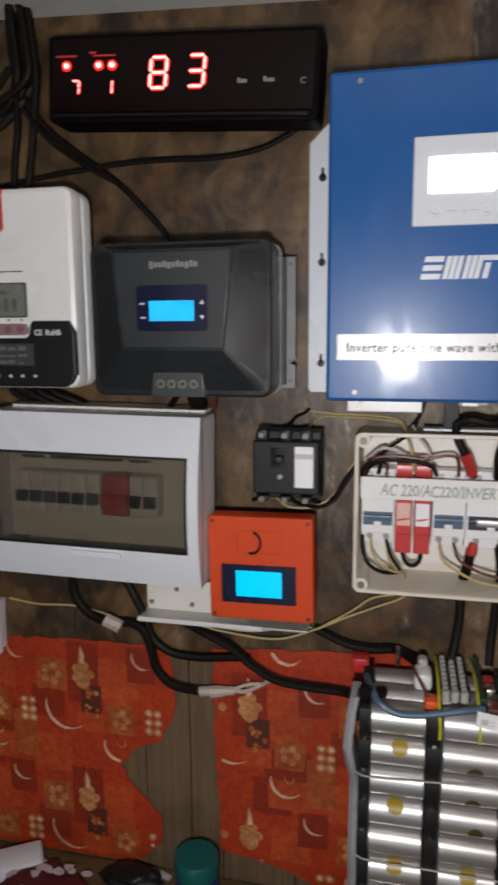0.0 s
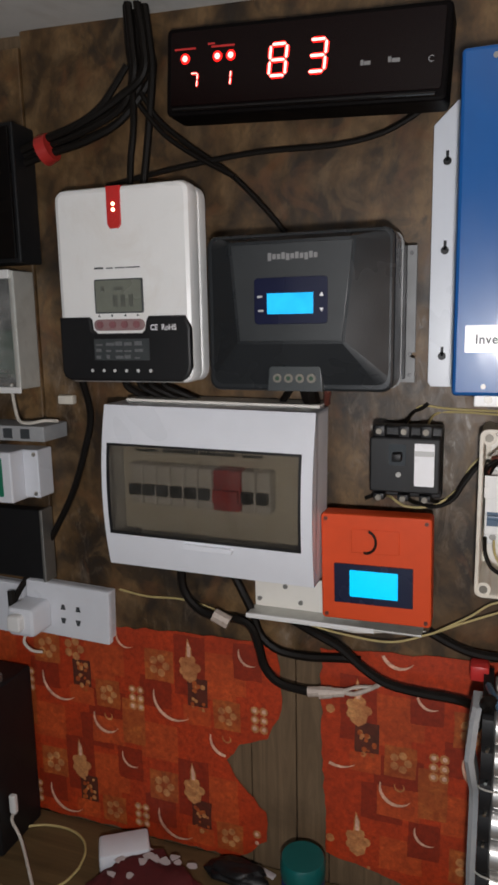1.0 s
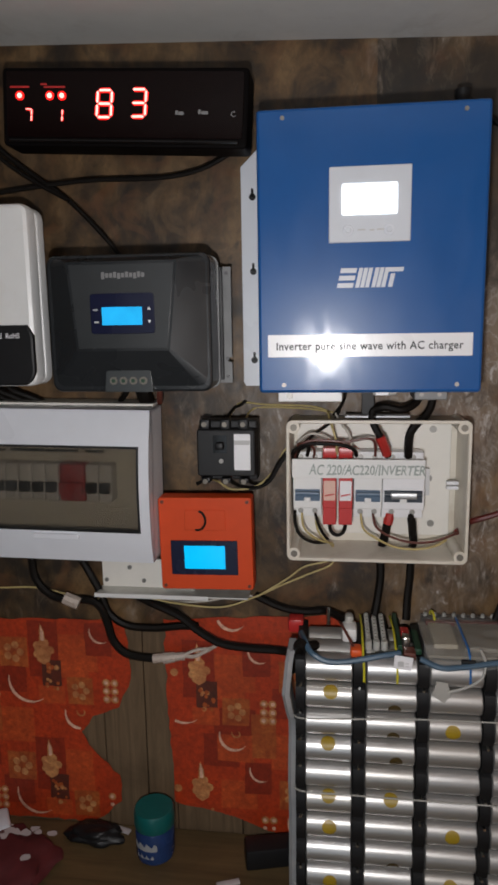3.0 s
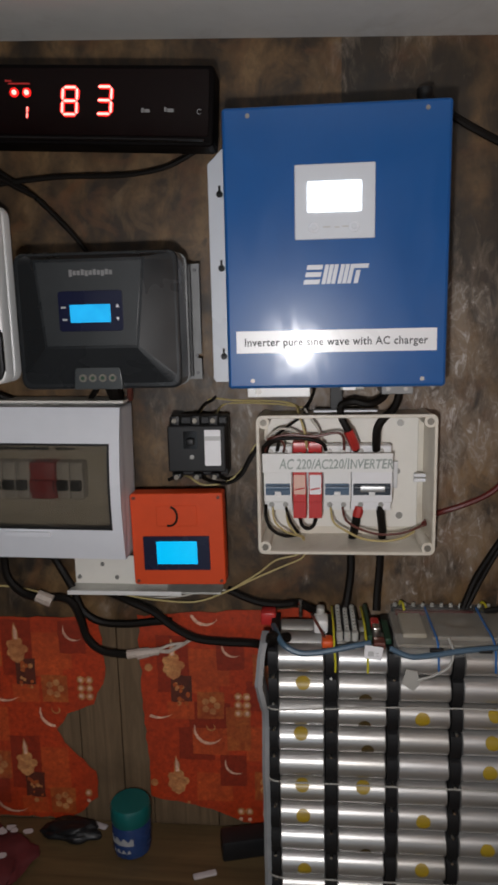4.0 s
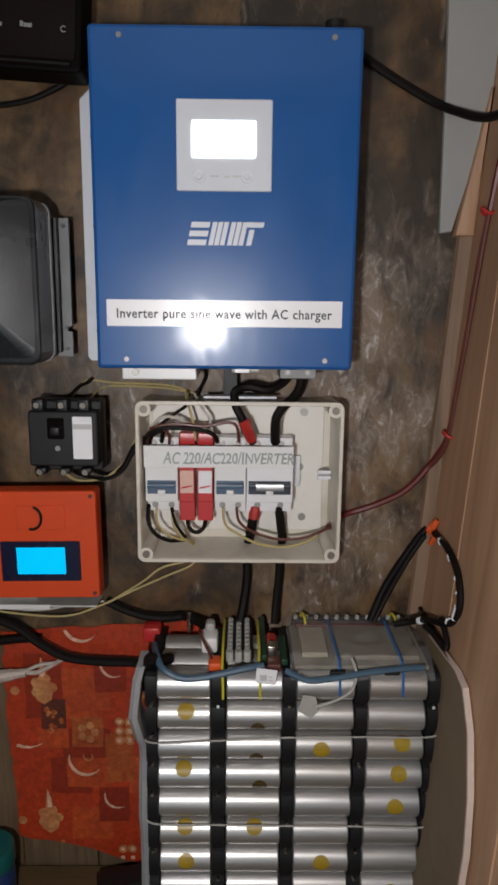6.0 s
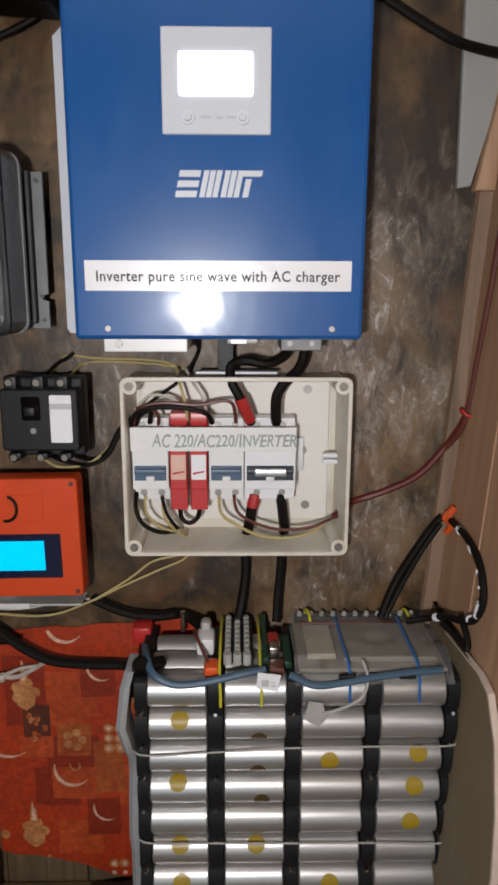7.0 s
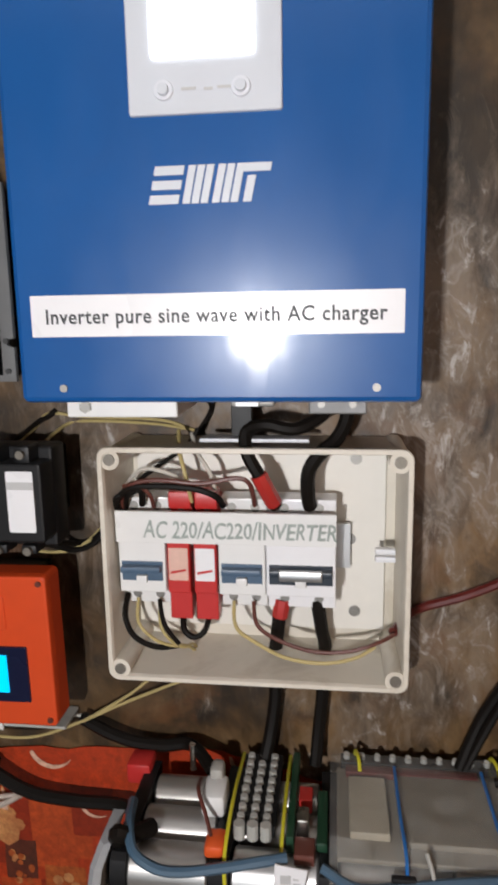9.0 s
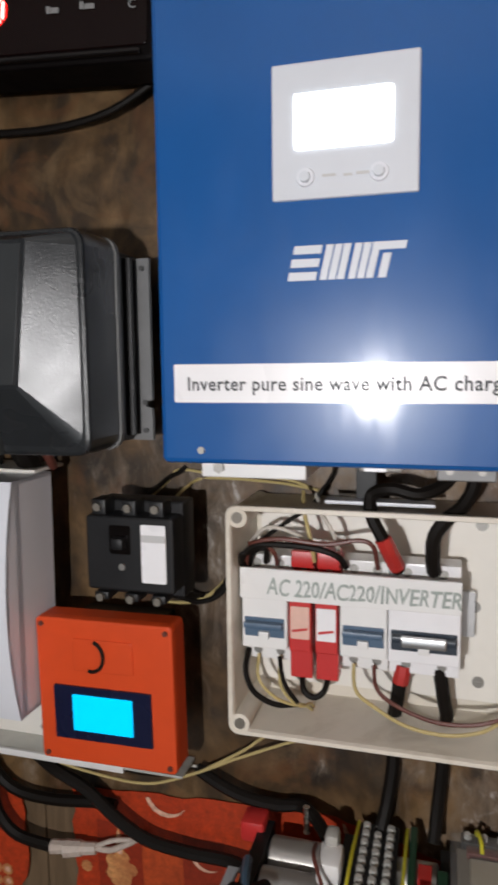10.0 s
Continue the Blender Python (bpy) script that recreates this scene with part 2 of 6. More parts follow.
M["green_ink"] = plain("green_ink", (0.36, 0.41, 0.38), 0.6, 0, 0.25, 300, 0.0)
M["silver_print"] = plain("silver_print", (0.60, 0.63, 0.68), 0.35, 0, 0.03, 60, 0.0)
M["label"] = plain("paper_label", (0.8, 0.8, 0.82), 0.25, 0, 0.03, 60, 0.05)
M["lcd_mark"] = plain("faint_lcd", (0.105, 0.11, 0.095), 0.25, 0, 0.1, 120, 0.0)
M["faint_print"] = plain("faint_print", (0.13, 0.135, 0.14), 0.5, 0, 0.3, 300, 0.0)
M["lcd_grey"] = plain("unlit_lcd", (0.17, 0.18, 0.15), 0.2, 0, 0.1, 120, 0.0)
M["toggle"] = plain("slate_toggle", (0.07, 0.12, 0.19), 0.4, 0, 0.1, 90, 0.05)
M["dark_toggle"] = plain("dark_toggle", (0.025, 0.035, 0.05), 0.35, 0, 0.1, 90, 0.05)
M["pink_panel"] = plain("dusky_strip", (0.26, 0.17, 0.17), 0.45, 0, 0.15, 200, 0.0)
M["pale_pink"] = plain("faded_window", (0.72, 0.46, 0.38), 0.4, 0, 0.1, 200, 0.0)
M["pink_button"] = plain("pink_button", (0.22, 0.09, 0.10), 0.45, 0, 0.15, 200, 0.0)
M["yellow_wire"] = plain("pale_yellow_wire", (0.5, 0.4, 0.17), 0.45, 0, 0.15, 90, 0.05)
M["white_wire"] = plain("off_white_wire", (0.6, 0.56, 0.5), 0.45, 0, 0.1, 90, 0.05)
M["brown_wire"] = plain("brown_wire", (0.12, 0.035, 0.025), 0.4, 0, 0.15, 90, 0.05)
M["tape"] = plain("crumpled_tape", (0.52, 0.44, 0.38), 0.5, 0, 0.25, 160, 0.5, dirt=(0.25, 0.15, 0.1))
M["tie"] = plain("clear_tie", (0.40, 0.39, 0.36), 0.3, 0, 0.1, 90, 0.0)
M["foam"] = plain("grey_foam_sheet", (0.33, 0.34, 0.35), 0.7, 0, 0.15, 60, 0.3)
M["card"] = plain("beige_board", (0.21, 0.15, 0.088), 0.7, 0, 0.12, 50, 0.25)
M["card_edge"] = plain("pale_board_edge", (0.62, 0.5, 0.42), 0.75, 0, 0.15, 60, 0.3)
M["teal"] = plain("teal_lid", (0.004, 0.105, 0.1), 0.35, 0, 0.1, 60, 0.05)
M["jar_blue"] = plain("blue_jar", (0.02, 0.05, 0.16), 0.25, 0, 0.3, 60, 0.05)
M["amber"] = plain("amber_sticker", (0.36, 0.24, 0.012), 0.38, 0.0, 0.15, 90, 0.0)
M["amber_dark"] = plain("dark_amber_sticker", (0.09, 0.06, 0.02), 0.25, 0.2, 0.15, 90, 0.0)
M["green"] = plain("green_label", (0.01, 0.17, 0.1), 0.4, 0, 0.1, 60, 0.0)
M["pcb"] = plain("green_circuit_board", (0.012, 0.05, 0.025), 0.35, 0, 0.2, 60, 0.1)
M["blue_wire"] = plain("blue_band", (0.02, 0.14, 0.42), 0.4, 0, 0.1, 60, 0.05)
M["yellow_band"] = plain("yellow_band", (0.6, 0.55, 0.03), 0.4, 0, 0.1, 60, 0.05)
M["cloth_red"] = plain("dark_red_cloth", (0.1, 0.01, 0.012), 0.8, 0, 0.3, 60, 0.3)
M["cloth_white"] = plain("white_print", (0.5, 0.45, 0.45), 0.8, 0, 0.15, 60, 0.1)
M["film"] = clear("clear_wrap", (0.94, 0.95, 0.95), 0.12, 0.17)
M["smoked"] = clear("smoked_window", (0.42, 0.385, 0.33), 0.07, 0.03)
M["red_glow"] = glow("red_segments", (1.0, 0.30, 0.26), 4.0)
M["lead_red"] = plain("dull_red_lead", (0.12, 0.014, 0.011), 0.4, 0, 0.2, 60, 0.05)
M["rail_metal"] = plain("brushed_rail", (0.20, 0.20, 0.20), 0.5, 0.5, 0.15, 60, 0.1)
M["slate"] = plain("slate_lead", (0.055, 0.105, 0.16), 0.35, 0, 0.1, 60, 0.0)
M["terminal_metal"] = plain("worn_terminal", (0.22, 0.2, 0.17), 0.5, 0.6, 0.2, 200, 0.0)
M["dark_screw"] = plain("dark_screw", (0.10, 0.10, 0.10), 0.4, 0.7, 0.1, 200, 0.0)
M["dim_print"] = plain("dim_print", (0.2, 0.2, 0.2), 0.5, 0, 0.05, 60, 0.0)
M["beige_pad"] = plain("beige_pad", (0.44, 0.38, 0.29), 0.6, 0, 0.1, 60, 0.05)
M["warm_grey"] = plain("warm_grey_cover", (0.22, 0.19, 0.145), 0.45, 0, 0.15, 50, 0.1)
M["red_rim"] = glow("red_segment_rim", (1.0, 0.010, 0.008), 2.2)
M["red_hot"] = glow("hot_led", (1.0, 0.5, 0.3), 6.0)
M["cyan_glow"] = glow("cyan_backlight", (0.0, 0.54, 1.0), 1.1, 0.05)
M["cyan_glow2"] = glow("blue_backlight", (0.02, 0.45, 0.9), 1.25, 0.25)
M["white_glow"] = glow("white_backlight", (0.88, 0.94, 1.0), 3.2)
M["blue_halo"] = plain("blue_bezel", (0.008, 0.01, 0.035), 0.25, 0, 0.1, 60, 0.0)


def cell_material():
    """Bare aluminium cans, each a little different in tone."""
    m, nt, b = nodes_of("aluminium_can")
    info = nt.nodes.new("ShaderNodeObjectInfo")
    v = coords(nt, (6, 60, 60))
    n = noise_tex(nt, v, 3, 5, 0.6)
    c = ramp(nt, n, [(0.3, (0.50, 0.50, 0.50)), (0.7, (0.62, 0.61, 0.6))])
    c = mix(nt, info.outputs["Random"], c, (0.46, 0.44, 0.41))
    link(nt, c, b.inputs["Base Color"])
    b.inputs["Metallic"].default_value = 0.8
    link(nt, ramp(nt, n, [(0.3, (0.33,) * 3), (0.7, (0.42,) * 3)]), b.inputs["Roughness"])
    return m


M["can"] = cell_material()

# ---- building helpers ----
W = 1.09          # the face of the equipment wall
BENCH = 0.737     # the top of the bench
BASE = {}


def thing(name, base, label, category, group="", kind="", lean=0.0):
    ob = new(name)
    ob.empty_display_size = 0.02
    ob.location = base
    ob.rotation_euler = (0, radians(lean), 0)
    BASE[ob] = Vector(base)
    return tagged(ob, label, category, group, kind)


def finish(name, bm, material, smooth=35):
    bmesh.ops.recalc_face_normals(bm, faces=bm.faces[:])
    for f in bm.faces:
        f.smooth = True
    for e in bm.edges:
        if len(e.link_faces) == 2:
            p, q = (f.calc_area() for f in e.link_faces)
            caps = max(len(f.verts) for f in e.link_faces) > 4
            e.smooth = e.calc_face_angle(0) < radians(smooth) and not caps and max(p, q) < 15 * min(p, q)
    me = bpy.data.meshes.new(name)
    bm.to_mesh(me)
    bm.free()
    for m in material if isinstance(material, (list, tuple)) else [material]:
        me.materials.append(m)
    return me


def part(name, bm, material, parent, label=""):
    """One mesh under a thing or a part; its points are given in the world before the thing's lean."""
    base = BASE[parent]
    bmesh.ops.translate(bm, verts=bm.verts[:], vec=-base)
    ob = new(name, finish(name, bm, material))
    ob.parent = parent
    BASE[ob] = base
    return tagged(ob, label)


def solo(name, bm, material, label, category, group="", kind="", base=None):
    """A thing that is a single mesh."""
    base = Vector(base or (0, 0, 0))
    bmesh.ops.translate(bm, verts=bm.verts[:], vec=-base)
    ob = new(name, finish(name, bm, material))
    ob.location = base
    BASE[ob] = base
    return tagged(ob, label, category, group, kind)


def box(x0, x1, y0, y1, z0, z1, bev=0.0, bm=None):
    bm = bm or bmesh.new()
    r = bmesh.ops.create_cube(bm, size=1)
    for v in r["verts"]:
        v.co = ((x0 + x1) / 2 + v.co.x * (x1 - x0), (y0 + y1) / 2 + v.co.y * (y1 - y0), (z0 + z1) / 2 + v.co.z * (z1 - z0))
    if bev:
        es = {e for v in r["verts"] for e in v.link_edges}
        bmesh.ops.bevel(bm, geom=list(es), offset=bev, segments=2, profile=0.5, affect="EDGES")
    return bm


def rounded(x0, x1, z0, z1, r=0.004, n=4):
    """The corner points of a rounded oblong in the wall's plane, counter-clockwise as seen from the room."""
    pts = []
    for cx, cz, a0 in ((x1 - r, z0 + r, -90), (x1 - r, z1 - r, 0), (x0 + r, z1 - r, 90), (x0 + r, z0 + r, 180)):
        for i in range(n + 1):
            a = radians(a0 + 90 * i / n)
            pts.append((cx + r * math.cos(a), cz + r * math.sin(a)))
    return pts


def offset(pts, d):
    """The outline moved inwards by d."""
    out, n = [], len(pts)
    for i in range(n):
        p, q, r = (Vector(pts[(i + k) % n]) for k in (-1, 0, 1))
        a, b = (q - p), (r - q)
        if a.length < 1e-9 or b.length < 1e-9:
            out.append(tuple(q))
            continue
        a.normalize(), b.normalize()
        na, nb = Vector((-a.y, a.x)), Vector((-b.y, b.x))
        m = na + nb
        if m.length < 1e-6:
            m = na
        m.normalize()
        out.append(tuple(q + m * d / max(0.35, m.dot(na))))
    return out


def prism(pts, front, back, bev=0.0, bm=None):
    """An outline in x and z, pushed from y = back out to y = front, with a rounded front edge."""
    bm = bm or bmesh.new()
    rings = [(pts, back)]
    if bev:
        rings += [(pts, front + bev), (offset(pts, bev * 0.3), front + bev * 0.3), (offset(pts, bev), front)]
    else:
        rings.append((pts, front))
    loops = [[bm.verts.new((x, y, z)) for x, z in ring] for ring, y in rings]
    for a, b in zip(loops, loops[1:]):
        for i in range(len(pts)):
            j = (i + 1) % len(pts)
            bm.faces.new((a[i], a[j], b[j], b[i]))
    bm.faces.new(loops[0])
    bm.faces.new(loops[-1])
    return bm


def rod(p, q, r, n=12, r2=None, bm=None, caps=True):
    bm = bm or bmesh.new()
    p, q = Vector(p), Vector(q)
    d = q - p
    m = Matrix.Translation((p + q) / 2) @ d.to_track_quat("Z", "Y").to_matrix().to_4x4()
    bmesh.ops.create_cone(bm, cap_ends=caps, segments=n, radius1=r, radius2=r if r2 is None else r2, depth=d.length, matrix=m)
    return bm


def smooth_path(pts, step=6):
    out, n = [], len(pts)
    ps = [Vector(p) for p in pts]
    for i in range(n - 1):
        a, b, c, d = ps[max(0, i - 1)], ps[i], ps[i + 1], ps[min(n - 1, i + 2)]
        for k in range(step):
            t = k / step
            out.append(0.5 * ((2 * b) + (c - a) * t + (2 * a - 5 * b + 4 * c - d) * t * t + (3 * b - a - 3 * c + d) * t ** 3))
    return out + [ps[-1]]


def tube(pts, r, n=8, step=6, bm=None):
    """A cable along a smooth way through the points."""
    bm = bm or bmesh.new()
    path = smooth_path(pts, step)
    up, rings = Vector((0.31, 0.55, 0.77)), []
    for i, p in enumerate(path):
        d = (path[min(i + 1, len(path) - 1)] - path[max(i - 1, 0)])
        d = d.normalized() if d.length > 1e-9 else Vector((0, 0, 1))
        side = d.cross(up)
        side = side.normalized() if side.length > 1e-4 else d.orthogonal().normalized()
        up = side.cross(d).normalized()
        rings.append([bm.verts.new(p + r * (math.cos(2 * math.pi * k / n) * side + math.sin(2 * math.pi * k / n) * up)) for k in range(n)])
    for a, b in zip(rings, rings[1:]):
        for k in range(n):
            bm.faces.new((a[k], a[(k + 1) % n], b[(k + 1) % n], b[k]))
    bm.faces.new(rings[0]), bm.faces.new(rings[-1])
    return bm


def cable(name, pts, r, material, label, category="cable", group=""):
    return solo(name, tube(pts, r), material, label, category, group, base=pts[0])


def letters(words, x, y, z, height, width=None, slant=0.0, spacing=1.0):
    """Words in the built-in font as a flat mesh in front of a face, their left foot at x, z."""
    cu = bpy.data.curves.new("words", "FONT")
    cu.body, cu.size, cu.extrude, cu.shear, cu.space_character = words, 1.0, 0.0, slant, spacing
    cu.resolution_u, cu.offset = 3, 0.016
    tmp = bpy.data.objects.new("words", cu)
    scene.collection.objects.link(tmp)
    bpy.context.view_layer.update()
    me = bpy.data.meshes.new_from_object(tmp.evaluated_get(bpy.context.evaluated_depsgraph_get()))
    bpy.data.objects.remove(tmp)
    bm = bmesh.new()
    bm.from_mesh(me)
    bpy.data.meshes.remove(me)
    xs = [v.co.x for v in bm.verts]
    ks = height / 0.72
    kx = width / (max(xs) - min(xs)) if width else ks
    x_min = min(xs)
    for v in bm.verts:
        v.co = (x + (v.co.x - x_min) * kx, y, z + v.co.y * ks)
    return bm


def screw_bm(x, y, z, r=0.003):
    bm = rod((x, y + 0.002, z), (x, y - 0.0012, z), r, 14)
    box(x - r * 0.8, x + r * 0.8, y - 0.0016, y - 0.0012, z - r * 0.14, z + r * 0.14, 0, bm)
    return bm


def bars(rows, y, bm=None):
    """Unreadable print as plain bars: rows of x0, x1, z0, z1."""
    bm = bm or bmesh.new()
    for x0, x1, z0, z1 in rows:
        box(x0, x1, y, y + 0.0004, z0, z1, 0, bm)
    return bm

# ---- the room ----
WEST, SOUTH, FLOOR = -1.6, -2.3, -0.15


def east_x(z):
    return 0.332 + 0.068 * (z - 1.2)


def ceil_z(x):
    return 1.816 - 0.042 * x


solo("floor", box(WEST - 0.1, 0.6, SOUTH - 0.1, 1.3, FLOOR - 0.1, FLOOR), M["concrete"], "grey cement floor of the small room", "floor", kind="structure")
# unseen wall, added to close the room and bounce light
solo("wall_west", box(WEST - 0.1, WEST, SOUTH, 1.2, FLOOR, 2.0), M["plaster"], "plain plastered room wall", "wall", kind="structure")
# unseen too; its opening is added for the fill light
solo("wall_south", box(0.26, 0.6, SOUTH - 0.1, SOUTH, FLOOR, 2.0, 0, box(WEST - 0.1, 0.26, SOUTH - 0.1, SOUTH, 1.74, 2.0, 0, box(WEST - 0.1, -0.7, SOUTH - 0.1, SOUTH, FLOOR, 1.74))), M["plaster"], "unseen plastered room wall with an opening for the fill light", "wall", kind="structure")
solo("wall_north", box(WEST - 0.1, 0.6, W + 0.012, W + 0.12, FLOOR, 2.0), M["old_plank"], "rough timber wall behind the boards", "wall", kind="structure")

bm = bmesh.new()
for x in (WEST - 0.1, 0.6):
    for y in (SOUTH - 0.1, 1.3):
        for z in (ceil_z(x), ceil_z(x) + 0.08):
            bm.verts.new((x, y, z))
bmesh.ops.convex_hull(bm, input=bm.verts[:])
solo("ceiling", bm, M["ceiling"], "low pale grey painted ceiling, slightly sloping", "ceiling", kind="structure")

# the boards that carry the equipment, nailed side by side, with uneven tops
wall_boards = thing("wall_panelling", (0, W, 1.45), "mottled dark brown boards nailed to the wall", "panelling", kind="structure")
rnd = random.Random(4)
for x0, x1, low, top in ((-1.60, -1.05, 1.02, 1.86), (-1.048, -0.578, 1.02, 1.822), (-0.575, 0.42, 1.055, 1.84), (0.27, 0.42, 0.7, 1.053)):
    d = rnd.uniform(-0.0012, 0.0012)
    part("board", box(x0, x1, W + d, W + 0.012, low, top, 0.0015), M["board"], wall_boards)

# the side wall: leaning planks
side = thing("wall_east", (0.33, 0.0, 1.0), "light brown leaning plank side wall", "wall", kind="structure")
edges = [1.13, 0.985, 0.80, 0.58, 0.33, 0.05, -0.3, -0.7, -1.2, -1.8, SOUTH]
for y1, y0 in zip(edges, edges[1:]):
    bm = bmesh.new()
    d = rnd.uniform(-0.001, 0.0015)
    for y in (y0 + 0.0008, y1 - 0.0008):
        for z in (FLOOR, 1.98):
            for t in (0, 0.025):
                bm.verts.new((east_x(z) + d + t, y, z))
    bmesh.ops.convex_hull(bm, input=bm.verts[:])
    part("plank", bm, M["side_wood"], side)
# slim upright in the corner
bm = bmesh.new()
for z in (BENCH, 1.54):
    for x, y in ((-0.016, W - 0.002), (0.004, W - 0.002), (0.004, W - 0.009), (-0.014, W - 0.007)):
        bm.verts.new((east_x(z) + x, y, z))
bmesh.ops.convex_hull(bm, input=bm.verts[:])
solo("trim", bm, M["batten"], "thin wooden corner batten", "trim", kind="structure")

pts = [(0.318, 1.543), (0.331, 1.545), (0.345, 1.598), (0.374, 1.735), (0.378, 1.80), (0.312, 1.80), (0.315, 1.70)]
solo("foam_board_sheet", prism(pts, W - 0.009, W - 0.002, 0.001), M["white_board"], "dirty white foam board offcut on the wall", "board", base=(0.34, W, 1.543))

# a pale batten closes the gap between the offcut and the side wall
solo("trim", prism([(0.3335, 1.540), (0.3535, 1.540), (0.3645, 1.690), (0.3625, 1.690)], W - 0.016, W - 0.002, 0.002), M["side_wood"], "pale wooden batten beside the foam board", "trim", kind="structure", base=(0.345, W, 1.54))

# the bench below
bench = thing("workbench", (-0.6, 0.9, FLOOR), "dark worn wooden workbench against the wall", "bench")
for i, (y0, y1) in enumerate(((0.62, 0.775), (0.777, 0.93), (0.932, 1.088))):
    part("plank", box(-1.45, 0.292, y0, y1, BENCH - 0.03 + 0.0006 * i, BENCH, 0.002), M["bench"], bench)
for x in (-1.4, 0.20):
    for y in (0.66, 1.04):
        part("leg", box(x, x + 0.05, y - 0.025, y + 0.025, FLOOR, BENCH - 0.03, 0.003), M["bench"], bench)

# bare planks that show where the wallpaper is torn away
for i, x in enumerate((-0.62, -0.49, -0.372, -0.285, -0.222, -0.178, -0.08, 0.04, 0.16)):
    x1 = (-0.49, -0.372, -0.285, -0.222, -0.178, -0.08, 0.04, 0.16, 0.268)[i]
    part("bare_plank", box(x + 0.0007, x1 - 0.0007, W + 0.002 + rnd.uniform(0, 0.0015), W + 0.0119, BENCH - 0.05, 1.054, 0.001), M["old_plank"], wall_boards, "bare weathered plank")

# ---- the red wallpaper, printed with squares, flowers and curls ----


def printed(name, col, worn):
    """Ink on wallpaper: grainy, with the red ground rubbing through."""
    m, nt, b = nodes_of(name)
    v = coords(nt)
    n1, n2, n3 = noise_tex(nt, v, 170, 5, 0.7), noise_tex(nt, v, 45, 5, 0.65, 0.8), noise_tex(nt, v, 9, 3, 0.6, 0.3)
    c = ramp(nt, n1, [(0.3, scaled(col, 0.6)), (0.7, scaled(col, 1.3))])
    c = mix(nt, ramp(nt, n2, [(0.36, (0,) * 3), (0.62, (worn,) * 3)]), c, (0.25, 0.026, 0.007))
    c = mix(nt, ramp(nt, n3, [(0.45, (0,) * 3), (0.75, (0.35,) * 3)]), c, (0.14, 0.018, 0.007))
    link(nt, c, b.inputs["Base Color"])
    b.inputs["Roughness"].default_value = 0.5
    bump(nt, b, n2, 0.15, 0.001)
    return m


M["paper"] = printed("red_wallpaper", (0.46, 0.043, 0.008), 0.22)
M["paper_light"] = printed("bright_red_print", (0.54, 0.078, 0.016), 0.4)
M["paper_dark"] = printed("maroon_print", (0.28, 0.024, 0.006), 0.45)
M["paper_black"] = printed("dark_brown_print", (0.07, 0.024, 0.014), 0.25)
M["paper_ochre"] = printed("ochre_print", (0.47, 0.115, 0.024), 0.6)
M["paper_beige"] = printed("beige_print", (0.62, 0.29, 0.105), 0.55)
M["paper_pink"] = printed("pale_pink_print", (0.78, 0.48, 0.34), 0.2)
KINDS = ["paper", "paper_light", "paper_dark", "paper_black", "paper_ochre", "paper_beige", "paper_pink"]
PX, PZ = 0.183, 0.185           # the repeat
OX, OZ = -0.370, 0.836          # one flame of the print


def flat(bm, pts, y, slot):
    f = bm.faces.new([bm.verts.new((x, y, z)) for x, z in pts])
    f.material_index = slot


